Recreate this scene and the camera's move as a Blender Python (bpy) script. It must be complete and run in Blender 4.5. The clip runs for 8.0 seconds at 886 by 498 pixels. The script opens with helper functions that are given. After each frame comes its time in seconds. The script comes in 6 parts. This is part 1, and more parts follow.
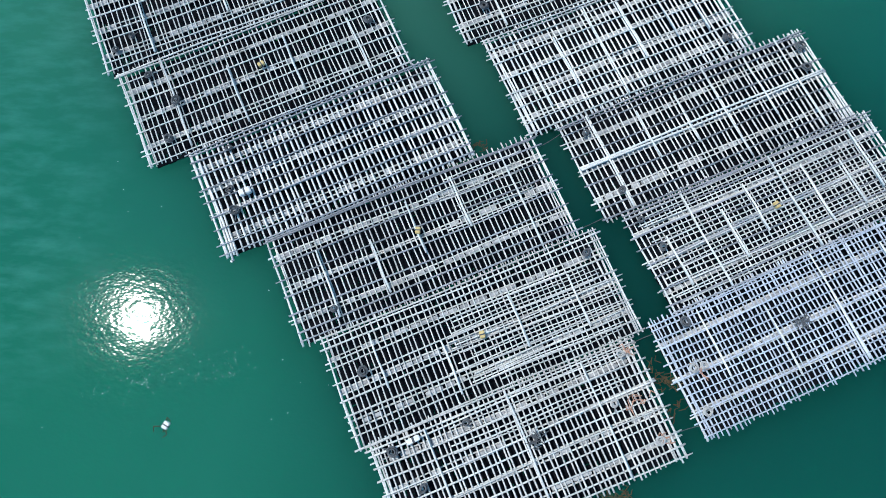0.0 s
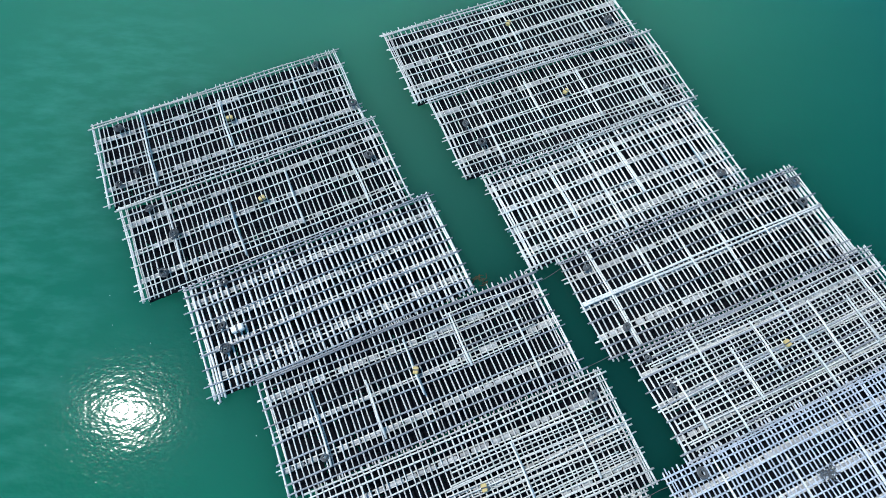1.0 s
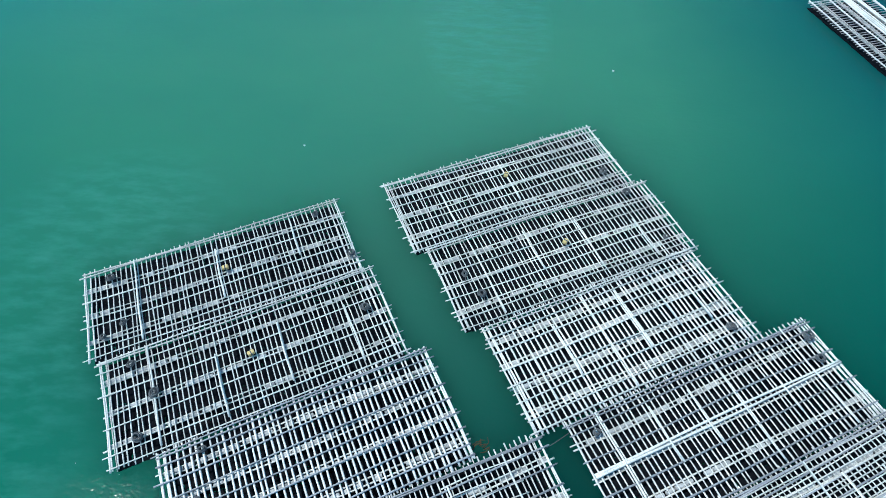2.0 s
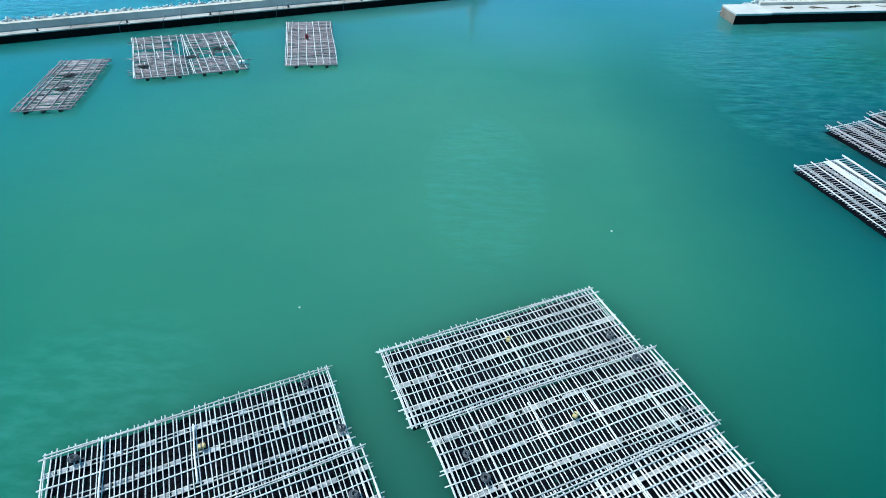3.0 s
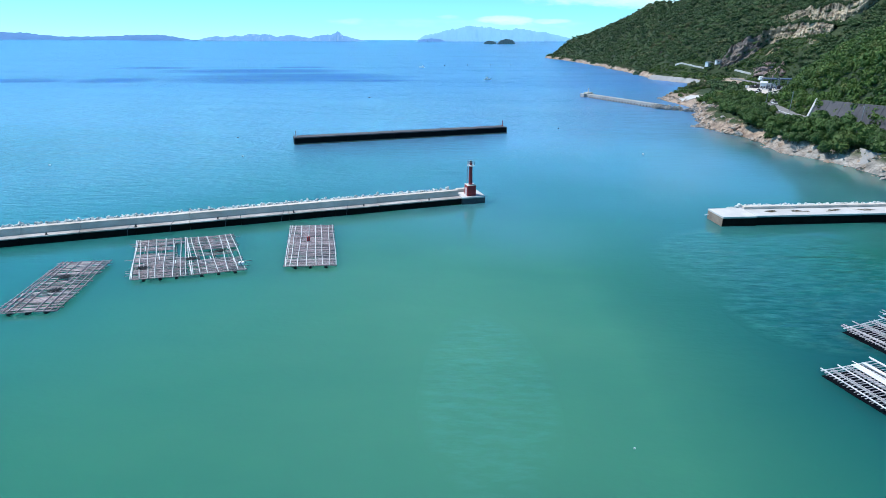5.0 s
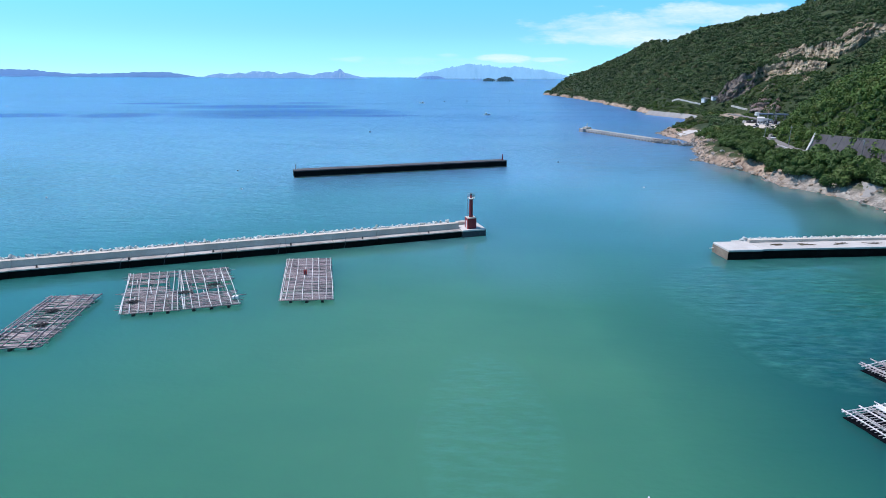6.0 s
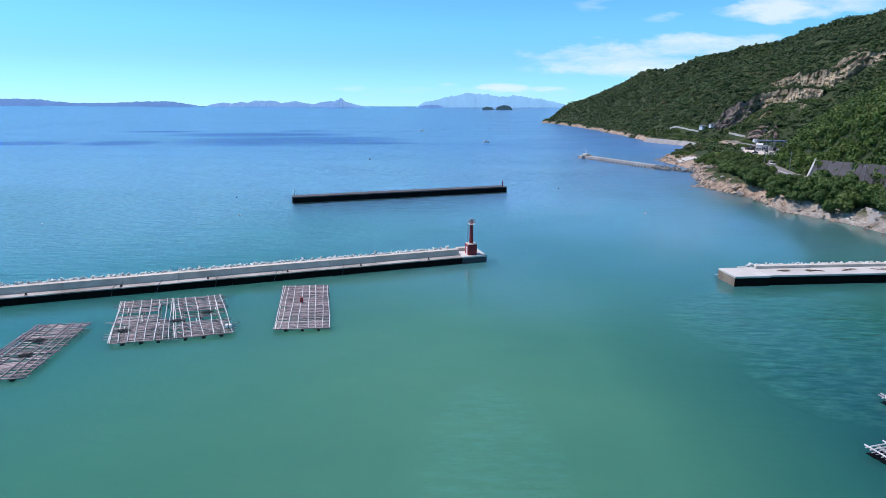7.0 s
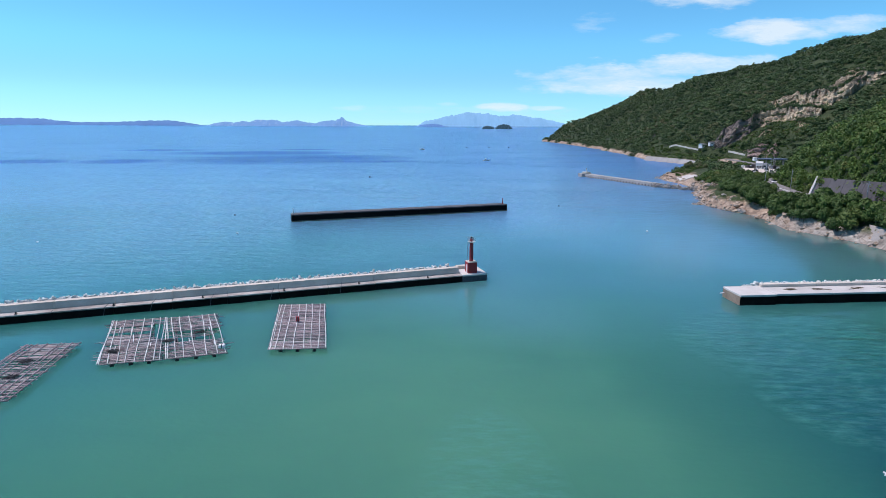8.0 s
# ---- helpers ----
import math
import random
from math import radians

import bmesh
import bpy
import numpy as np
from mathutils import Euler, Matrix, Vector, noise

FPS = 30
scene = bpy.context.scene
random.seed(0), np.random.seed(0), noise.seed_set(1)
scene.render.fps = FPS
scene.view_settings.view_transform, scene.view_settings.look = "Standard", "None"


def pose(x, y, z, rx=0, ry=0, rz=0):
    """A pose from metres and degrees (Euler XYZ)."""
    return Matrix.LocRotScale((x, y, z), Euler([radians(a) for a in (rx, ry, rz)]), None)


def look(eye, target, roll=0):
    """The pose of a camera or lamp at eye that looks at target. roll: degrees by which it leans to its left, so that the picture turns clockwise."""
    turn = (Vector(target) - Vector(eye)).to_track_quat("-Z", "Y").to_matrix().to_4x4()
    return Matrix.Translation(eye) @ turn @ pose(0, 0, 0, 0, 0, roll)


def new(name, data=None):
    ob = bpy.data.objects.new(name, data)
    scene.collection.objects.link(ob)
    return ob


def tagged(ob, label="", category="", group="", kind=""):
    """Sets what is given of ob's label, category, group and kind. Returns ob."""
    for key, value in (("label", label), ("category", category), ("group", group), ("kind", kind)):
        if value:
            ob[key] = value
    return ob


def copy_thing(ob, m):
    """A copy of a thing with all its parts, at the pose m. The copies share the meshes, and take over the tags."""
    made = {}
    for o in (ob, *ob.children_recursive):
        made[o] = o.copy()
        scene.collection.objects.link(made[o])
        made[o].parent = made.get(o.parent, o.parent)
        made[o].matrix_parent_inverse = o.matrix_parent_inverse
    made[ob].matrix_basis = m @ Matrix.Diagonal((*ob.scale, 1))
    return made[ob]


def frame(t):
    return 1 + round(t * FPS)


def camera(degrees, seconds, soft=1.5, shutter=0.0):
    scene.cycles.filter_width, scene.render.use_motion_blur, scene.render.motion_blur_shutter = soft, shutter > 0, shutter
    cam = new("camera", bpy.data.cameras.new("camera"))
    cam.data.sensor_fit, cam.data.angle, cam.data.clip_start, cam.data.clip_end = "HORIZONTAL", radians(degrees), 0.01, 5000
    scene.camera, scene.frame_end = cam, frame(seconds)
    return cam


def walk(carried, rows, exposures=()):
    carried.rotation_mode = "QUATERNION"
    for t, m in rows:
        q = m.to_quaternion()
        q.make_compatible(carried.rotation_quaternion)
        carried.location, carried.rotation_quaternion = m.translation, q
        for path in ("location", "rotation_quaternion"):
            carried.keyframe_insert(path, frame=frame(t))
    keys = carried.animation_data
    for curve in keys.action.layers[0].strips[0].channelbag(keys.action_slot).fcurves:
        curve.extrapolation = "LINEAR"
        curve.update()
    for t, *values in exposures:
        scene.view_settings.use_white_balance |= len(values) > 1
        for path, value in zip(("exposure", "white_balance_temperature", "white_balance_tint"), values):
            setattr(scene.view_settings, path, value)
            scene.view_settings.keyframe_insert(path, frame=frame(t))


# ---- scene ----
cam = camera(76.8, 8.0, soft=0.8)
PATH = [
    (0, (-0.133, -2.115, 38.559), (-0.128, -1.63, 36.618), 0.8),
    (0.5, (-0.153, -0.476, 38.527), (-0.146, 0.159, 36.63), 0.9),
    (1, (-0.154, 1.144, 38.507), (-0.147, 1.942, 36.673), 0.8),
    (1.2, (-0.137, 1.764, 38.493), (-0.132, 2.63, 36.691), 0.7),
    (2.5, (0.119, 5.731, 38.136), (0.114, 7.082, 36.661), 0.4),
    (2.7, (0.137, 6.354, 38.108), (0.128, 7.774, 36.7), 0.3),
    (3, (0.128, 7.251, 38.059), (0.121, 8.784, 36.774), 0.3),
    (3.5, (0.125, 8.553, 37.925), (0.117, 10.252, 36.869), 0.3),
    (4, (0.148, 9.735, 37.645), (0.14, 11.53, 36.763), 0.2),
    (4.5, (0.157, 10.838, 37.314), (0.149, 12.68, 36.533), 0.1),
    (5, (0.131, 11.972, 36.968), (0.123, 13.845, 36.267), 0.1),
    (6.5, (0.02, 15.488, 35.716), (0.013, 17.413, 35.175), 0.2),
    (7, (0.012, 16.642, 35.369), (0.005, 18.58, 34.874), 0.1),
    (7.5, (0.044, 17.679, 35.075), (0.037, 19.625, 34.616), 0.1),
    (8, (0.157, 18.568, 34.867), (0.149, 20.521, 34.435), 0.1),
]
walk(cam, [(t, look(eye, target, roll)) for t, eye, target, roll in PATH],
     exposures=((0.0, 0.03, 6350, 6), (1.2, 0.06, 6300, 3), (2.5, 0.20, 6000, -3), (3.5, 0.31, 5920, -3), (4.5, 0.34, 6050, 5), (5.2, 0.19, 6200, 13), (6.5, 0.02, 6500, 22), (8.0, -0.06, 6650, 25)))

# ---- world and sun ----
SUN_AZ, SUN_EL = radians(167.0), radians(61.0)
world = bpy.data.worlds.new("sky")
scene.world = world
world.use_nodes = True
wn = world.node_tree.nodes
sky = wn.new("ShaderNodeTexSky")
sky.sky_type = "NISHITA"
sky.sun_disc = False
sky.sun_elevation = SUN_EL
sky.sun_rotation = radians(90.0) - SUN_AZ
sky.air_density = 0.6
sky.dust_density = 0.0
sky.ozone_density = 2.5
wn["Background"].inputs["Strength"].default_value = 0.15
tint = wn.new("ShaderNodeMix")
tint.data_type, tint.blend_type = "RGBA", "MULTIPLY"
tint.inputs[0].default_value = 1.0
tint.inputs[7].default_value = (0.48, 1.03, 1.10, 1)
world.node_tree.links.new(sky.outputs["Color"], tint.inputs[6])
# summer haze evens out the lowest sky
height = wn.new("ShaderNodeTexCoord")
split = wn.new("ShaderNodeSeparateXYZ")
world.node_tree.links.new(height.outputs["Generated"], split.inputs[0])
ramp = wn.new("ShaderNodeValToRGB")
ramp.color_ramp.interpolation = "EASE"
stops = ((0.0, (0.92, 0.82, 0.84)), (0.06, (1.04, 0.96, 0.94)), (0.14, (1.10, 1.24, 1.16)), (0.32, (1.12, 1.40, 1.30)), (0.75, (1.0, 1.0, 1.0)))
for k, (at_height, shade) in enumerate(stops):
    e = ramp.color_ramp.elements[k] if k < 2 else ramp.color_ramp.elements.new(at_height)
    e.position, e.color = at_height, (*shade, 1)
world.node_tree.links.new(split.outputs["Z"], ramp.inputs[0])
haze = wn.new("ShaderNodeMix")
haze.data_type, haze.blend_type = "RGBA", "MULTIPLY"
haze.inputs[0].default_value = 1.0
world.node_tree.links.new(tint.outputs[2], haze.inputs[6])
world.node_tree.links.new(ramp.outputs["Color"], haze.inputs[7])
world.node_tree.links.new(haze.outputs[2], wn["Background"].inputs["Color"])

sun_data = bpy.data.lights.new("sun", "SUN")
sun_data.energy = 4.2
sun_data.angle = radians(0.53)
sun_data.color = (1.0, 0.96, 0.9)
sun = new("sun", sun_data)
sun_way = Vector((math.cos(SUN_AZ) * math.cos(SUN_EL), math.sin(SUN_AZ) * math.cos(SUN_EL), math.sin(SUN_EL)))
sun.matrix_world = look(sun_way * 300, (0, 0, 0))


# ---- materials ----
def nodes_of(name):
    m = bpy.data.materials.new(name)
    m.use_nodes = True
    t = m.node_tree
    return m, t, t.nodes["Principled BSDF"]


def add(t, kind, **values):
    n = t.nodes.new(kind)
    for key, v in values.items():
        n.inputs[key].default_value = v
    return n


def mix(t, fac, a, b, blend="MIX"):
    """A colour mix; fac, a and b are sockets or values."""
    n = t.nodes.new("ShaderNodeMix")
    n.data_type = "RGBA"
    n.blend_type = blend
    for slot, v in ((n.inputs[0], fac), (n.inputs[6], a), (n.inputs[7], b)):
        if isinstance(v, bpy.types.NodeSocket):
            t.links.new(v, slot)
        elif isinstance(v, (int, float)):
            slot.default_value = v
        else:
            slot.default_value = (*v, 1.0)
    return n.outputs[2]


def span(t, value, a, b, lo=0.0, hi=1.0):
    n = t.nodes.new("ShaderNodeMapRange")
    n.inputs[1].default_value, n.inputs[2].default_value = a, b
    n.inputs[3].default_value, n.inputs[4].default_value = lo, hi
    t.links.new(value, n.inputs[0])
    return n.outputs[0]


def calc(t, op, a, b=0.0):
    n = t.nodes.new("ShaderNodeMath")
    n.operation = op
    for slot, v in ((n.inputs[0], a), (n.inputs[1], b)):
        if isinstance(v, bpy.types.NodeSocket):
            t.links.new(v, slot)
        else:
            slot.default_value = v
    return n.outputs[0]


def place_of(t, scale=(1, 1, 1), turn=0.0, shift=(0, 0, 0)):
    """The place on the object in metres, stretched and turned."""
    co = t.nodes.new("ShaderNodeTexCoord")
    mp = t.nodes.new("ShaderNodeMapping")
    mp.inputs["Scale"].default_value = scale
    mp.inputs["Rotation"].default_value = (0, 0, turn)
    mp.inputs["Location"].default_value = shift
    t.links.new(co.outputs["Object"], mp.inputs["Vector"])
    return mp.outputs["Vector"]


def grain(t, where, scale, detail=4.0, rough=0.55):
    n = add(t, "ShaderNodeTexNoise", Scale=scale, Detail=detail, Roughness=rough)
    t.links.new(where, n.inputs["Vector"])
    return n.outputs["Fac"]


def bumped(t, bsdf, height, strength, distance):
    n = add(t, "ShaderNodeBump", Strength=strength, Distance=distance)
    t.links.new(height, n.inputs["Height"])
    t.links.new(n.outputs["Normal"], bsdf.inputs["Normal"])


def plain(name, low, high, scale, roughness=0.8, fine=8.0, bump=0.3, depth=0.02, piece=0.0, metal=0.0):
    """A surface that varies between two colours at a coarse and a fine scale, with relief; piece: how far single objects differ."""
    m, t, b = nodes_of(name)
    where = place_of(t)
    coarse = span(t, grain(t, where, scale), 0.3, 0.7)
    small = span(t, grain(t, where, scale * fine, 5.0), 0.25, 0.75)
    colour = mix(t, calc(t, "ADD", calc(t, "MULTIPLY", coarse, 0.6), calc(t, "MULTIPLY", small, 0.4)), low, high)
    if piece:
        info = t.nodes.new("ShaderNodeObjectInfo")
        shade = span(t, info.outputs["Random"], 0, 1, 1 - piece, 1 + piece * 0.5)
        grey = t.nodes.new("ShaderNodeCombineColor")
        for k in range(3):
            t.links.new(shade, grey.inputs[k])
        colour = mix(t, 1.0, colour, grey.outputs[0], "MULTIPLY")
    t.links.new(colour, b.inputs["Base Color"])
    b.inputs["Roughness"].default_value = roughness
    b.inputs["Metallic"].default_value = metal
    if bump:
        bumped(t, b, small, bump, depth)
    return m


def bamboo(name, low, high, dark, piece=0.3):
    """Weathered bamboo: streaks along the culm, a dark ring at each node, each culm a little different."""
    m, t, b = nodes_of(name)
    info = t.nodes.new("ShaderNodeObjectInfo")
    where = place_of(t)
    streak = span(t, grain(t, place_of(t, (0.6, 14, 14)), 1.0, 5.0), 0.3, 0.7)
    blotch = span(t, grain(t, where, 0.5, 3.0), 0.38, 0.68)
    colour = mix(t, streak, low, high)
    colour = mix(t, calc(t, "MULTIPLY", blotch, 0.35), colour, dark)
    sep = t.nodes.new("ShaderNodeSeparateXYZ")
    t.links.new(where, sep.inputs[0])
    along = calc(t, "ADD", calc(t, "MULTIPLY", sep.outputs["X"], 2.3), calc(t, "MULTIPLY", info.outputs["Random"], 7.0))
    ring = span(t, calc(t, "ABSOLUTE", calc(t, "SUBTRACT", calc(t, "FRACT", along), 0.5)), 0.0, 0.09, 1.0, 0.0)
    colour = mix(t, calc(t, "MULTIPLY", ring, 0.6), colour, dark)
    shade = span(t, info.outputs["Random"], 0, 1, 1 - piece, 1.1)
    grey = t.nodes.new("ShaderNodeCombineColor")
    for k in range(3):
        t.links.new(shade, grey.inputs[k])
    colour = mix(t, 1.0, colour, grey.outputs[0], "MULTIPLY")
    t.links.new(colour, b.inputs["Base Color"])
    b.inputs["Roughness"].default_value = 0.4
    b.inputs["Specular IOR Level"].default_value = 0.45
    bumped(t, b, streak, 0.2, 0.01)
    return m


def water_material():
    m, t, b = nodes_of("sea_water")
    flat = place_of(t)
    broad = span(t, grain(t, place_of(t, (1, 0.6, 1), 0.35), 0.011, 3.0), 0.32, 0.68)
    tint = mix(t, broad, (0.011, 0.120, 0.076), (0.016, 0.150, 0.094))
    # open sea beyond the harbour is bluer, with reflected sky in its colour
    sep = t.nodes.new("ShaderNodeSeparateXYZ")
    t.links.new(flat, sep.inputs[0])
    dx = calc(t, "DIVIDE", calc(t, "ADD", sep.outputs["X"], 8.0), 60.0)
    dy = calc(t, "DIVIDE", calc(t, "SUBTRACT", sep.outputs["Y"], 84.0), 62.0)
    pool = calc(t, "ADD", calc(t, "MULTIPLY", dx, dx), calc(t, "MULTIPLY", dy, dy))
    pool = span(t, calc(t, "ADD", pool, calc(t, "MULTIPLY", broad, 0.5)), 0.15, 1.6, 1.0, 0.0)
    tint = mix(t, pool, tint, (0.060, 0.206, 0.138))
    mottle = grain(t, place_of(t, (0.7, 1.3, 1), 0.3), 0.045, 4.0)
    tint = mix(t, span(t, mottle, 0.35, 0.7, 0.0, 0.3), tint, (0.018, 0.125, 0.105))
    deep = span(t, calc(t, "ADD", sep.outputs["X"], calc(t, "MULTIPLY", broad, 14.0)), 28.0, 58.0)
    inner = span(t, sep.outputs["Y"], 85.0, 125.0, 0.92, 0.0)
    tint = mix(t, calc(t, "MULTIPLY", deep, inner), tint, (0.006, 0.078, 0.080))
    # darker green around the near rafts, fading outward
    raft_dark = calc(t, "MULTIPLY", span(t, calc(t, "ADD", sep.outputs["Y"], calc(t, "MULTIPLY", mottle, 24.0)), 22.0, 58.0, 0.8, 0.0), span(t, calc(t, "ADD", sep.outputs["X"], calc(t, "MULTIPLY", broad, 14.0)), -6.0, 16.0))
    tint = mix(t, raft_dark, tint, (0.004, 0.062, 0.048))
    # bluer along the breakwater: reflected sky and edge falloff put into the colour
    west_reflect = calc(t, "MULTIPLY", span(t, calc(t, "ADD", sep.outputs["X"], calc(t, "MULTIPLY", broad, 20.0)), -5.0, -55.0, 0.0, 0.75), span(t, sep.outputs["Y"], 55.0, 95.0))
    tint = mix(t, west_reflect, tint, (0.024, 0.160, 0.162))
    # offshore tints hold the blue of the sky mirrored at low angles
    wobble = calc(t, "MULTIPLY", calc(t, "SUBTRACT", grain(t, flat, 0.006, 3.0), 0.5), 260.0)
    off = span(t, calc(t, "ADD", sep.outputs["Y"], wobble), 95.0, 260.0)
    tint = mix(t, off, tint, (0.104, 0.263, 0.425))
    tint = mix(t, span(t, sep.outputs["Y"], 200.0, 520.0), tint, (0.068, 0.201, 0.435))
    # weedy shallows below the rocks, with the trees' dark reflection put in
    shoal_reflect = calc(t, "MULTIPLY", span(t, calc(t, "ADD", sep.outputs["X"], calc(t, "MULTIPLY", mottle, 16.0)), 98.0, 130.0, 0.0, 0.75), calc(t, "MULTIPLY", span(t, sep.outputs["Y"], 135.0, 165.0), span(t, sep.outputs["Y"], 235.0, 290.0, 1.0, 0.0)))
    tint = mix(t, shoal_reflect, tint, (0.040, 0.120, 0.078))

    def patch_at(spots, wob=0.9, rag_scale=(0.02, 0.05, 1)):
        """Ragged-edged patches of the surface: centre and half sizes in metres."""
        rag = calc(t, "MULTIPLY", calc(t, "SUBTRACT", grain(t, place_of(t, rag_scale, 0.1), 1.0, 4.0), 0.5), wob)
        total = None
        for cx, cy, rx, ry in spots:
            ex = calc(t, "DIVIDE", calc(t, "SUBTRACT", sep.outputs["X"], cx), rx)
            ey = calc(t, "DIVIDE", calc(t, "SUBTRACT", sep.outputs["Y"], cy), ry)
            r2 = calc(t, "ADD", calc(t, "ADD", calc(t, "MULTIPLY", ex, ex), calc(t, "MULTIPLY", ey, ey)), rag)
            one = span(t, r2, 0.25, 1.3, 1.0, 0.0)
            total = one if total is None else calc(t, "MAXIMUM", total, one)
        return total

    # long wind streaks far out, their darker reflected sky put into the colour
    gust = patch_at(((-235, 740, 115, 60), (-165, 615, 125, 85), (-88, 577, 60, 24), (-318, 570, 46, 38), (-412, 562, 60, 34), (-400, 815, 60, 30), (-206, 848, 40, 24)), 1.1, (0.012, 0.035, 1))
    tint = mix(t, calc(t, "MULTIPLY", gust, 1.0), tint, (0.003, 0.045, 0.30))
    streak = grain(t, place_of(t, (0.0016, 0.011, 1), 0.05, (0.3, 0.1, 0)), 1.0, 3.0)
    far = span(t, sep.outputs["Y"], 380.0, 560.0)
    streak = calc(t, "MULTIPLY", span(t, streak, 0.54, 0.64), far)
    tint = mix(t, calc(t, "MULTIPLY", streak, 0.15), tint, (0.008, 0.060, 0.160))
    rough = calc(t, "ADD", span(t, sep.outputs["Y"], 120.0, 500.0, 0.05, 0.20), span(t, sep.outputs["Y"], 20.0, 50.0, 0.0, 0.022))
    t.links.new(rough, b.inputs["Roughness"])
    # ripples: small ones everywhere, stronger in ruffled patches
    patch = span(t, grain(t, place_of(t, (1, 1.6, 1), 0.2), 0.02, 3.0), 0.42, 0.66, 0.35, 1.0)
    ruffled = patch_at(((-33, 9, 10, 14), (-31, 22, 8, 9), (-29, 33, 10, 10)))
    choppy = patch_at(((60, 104, 20, 18), (5.0, 66, 7, 16), (52, 84, 10, 10)))
    ruffled = calc(t, "ADD", ruffled, calc(t, "MULTIPLY", choppy, 2.2))
    patch = calc(t, "ADD", patch, calc(t, "ADD", calc(t, "MULTIPLY", ruffled, 0.8), calc(t, "MULTIPLY", gust, 0.6)))
    wave = grain(t, place_of(t, (0.8, 1.1, 1), 0.25), 1.25, 2.0, 0.45)
    swell = grain(t, place_of(t, (0.5, 1.0, 1), -0.15), 0.22, 2.0)
    height = calc(t, "ADD", calc(t, "MULTIPLY", calc(t, "MULTIPLY", wave, patch), span(t, sep.outputs["Y"], 15.0, 50.0, 0.0035, 0.027)), calc(t, "MULTIPLY", calc(t, "MULTIPLY", swell, calc(t, "ADD", calc(t, "MULTIPLY", choppy, 2.0), 1.0)), 0.04))
    # a fine shiver that breaks the sun into sparkles
    shiver = grain(t, place_of(t, (0.8, 1.1, 1), 0.6), 3.0, 1.0, 0.6)
    height = calc(t, "ADD", height, calc(t, "MULTIPLY", shiver, span(t, sep.outputs["Y"], 15.0, 60.0, 0.0078, 0.003)))
    crest = grain(t, place_of(t, (0.28, 1.0, 1), -0.06), 0.5, 3.0, 0.5)
    crest_size = calc(t, "ADD", calc(t, "MULTIPLY", choppy, 0.3), span(t, sep.outputs["Y"], 25.0, 60.0, 0.0, 0.03))
    height = calc(t, "ADD", height, calc(t, "MULTIPLY", crest, crest_size))
    # wavelets in the ruffled patches: pale sky reflection put into the water's colour
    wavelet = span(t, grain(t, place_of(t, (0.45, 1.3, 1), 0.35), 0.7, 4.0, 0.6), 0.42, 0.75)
    wavelet_sheen = calc(t, "MULTIPLY", wavelet, calc(t, "MINIMUM", calc(t, "MULTIPLY", ruffled, 0.34), 0.34))
    tint = mix(t, wavelet_sheen, tint, (0.075, 0.285, 0.245))
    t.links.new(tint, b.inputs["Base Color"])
    b.inputs["IOR"].default_value = 1.333
    # light spreads sideways in the turbid water, so shadows are soft
    b.subsurface_method = "BURLEY"
    b.inputs["Subsurface Weight"].default_value = 1.0
    b.inputs["Subsurface Radius"].default_value = (0.5, 1.0, 0.8)
    b.inputs["Subsurface Scale"].default_value = 20.0
    open_sea = span(t, sep.outputs["Y"], 140.0, 480.0, 1.0, 7.0)
    height = calc(t, "MULTIPLY", height, open_sea)
    # wind waves on the open sea outside the breakwater, in long broken crests
    outside = span(t, calc(t, "ADD", sep.outputs["Y"], calc(t, "MULTIPLY", sep.outputs["X"], -0.8)), 150.0, 250.0)
    lee = span(t, grain(t, place_of(t, (0.5, 1.0, 1), 0.1), 0.012, 3.0), 0.35, 0.65, 0.35, 1.0)
    short = grain(t, place_of(t, (0.22, 0.55, 1), -0.05), 1.0, 3.0, 0.6)
    long = grain(t, place_of(t, (0.05, 0.15, 1), -0.08), 1.0, 4.0, 0.6)
    sea = calc(t, "ADD", calc(t, "MULTIPLY", short, 0.8), calc(t, "MULTIPLY", long, span(t, sep.outputs["Y"], 180.0, 520.0, 0.5, 3.2)))
    height = calc(t, "ADD", height, calc(t, "MULTIPLY", calc(t, "MULTIPLY", sea, outside), lee))
    bumped(t, b, height, 1.0, 1.0)
    return m


WATER = water_material()
BAMBOO = bamboo("weathered_bamboo", (0.65, 0.64, 0.635), (0.89, 0.88, 0.875), (0.20, 0.19, 0.185), 0.25)
BAMBOO_PALE = bamboo("pale_bamboo", (0.72, 0.73, 0.74), (0.89, 0.89, 0.89), (0.36, 0.36, 0.36), 0.15)
# blue of the reflected sky put into the colour of the culms
BAMBOO_SKY = bamboo("sky_tinted_bamboo", (0.50, 0.55, 0.68), (0.74, 0.79, 0.90), (0.20, 0.22, 0.28), 0.2)
BAMBOO_GREY = bamboo("grey_bamboo", (0.30, 0.31, 0.36), (0.50, 0.51, 0.56), (0.10, 0.10, 0.12))
BAMBOO_BROWN = bamboo("brown_bamboo", (0.31, 0.225, 0.24), (0.60, 0.48, 0.495), (0.09, 0.07, 0.07))
BAMBOO_ASH = bamboo("ashen_bamboo", (0.48, 0.42, 0.43), (0.78, 0.72, 0.72), (0.14, 0.13, 0.13))
BAMBOO_DARK = bamboo("dark_bamboo", (0.12, 0.12, 0.13), (0.26, 0.26, 0.28), (0.04, 0.04, 0.04))
# near-black, so the hanging lines also give the shade below a raft
OYSTER_SHADE = plain("shade_dark_oyster_lines", (0.002, 0.003, 0.006), (0.008, 0.009, 0.013), 3.0, 0.9, bump=0.6, depth=0.05)
OYSTER_SHADE.node_tree.nodes["Principled BSDF"].inputs["Specular IOR Level"].default_value = 0.08
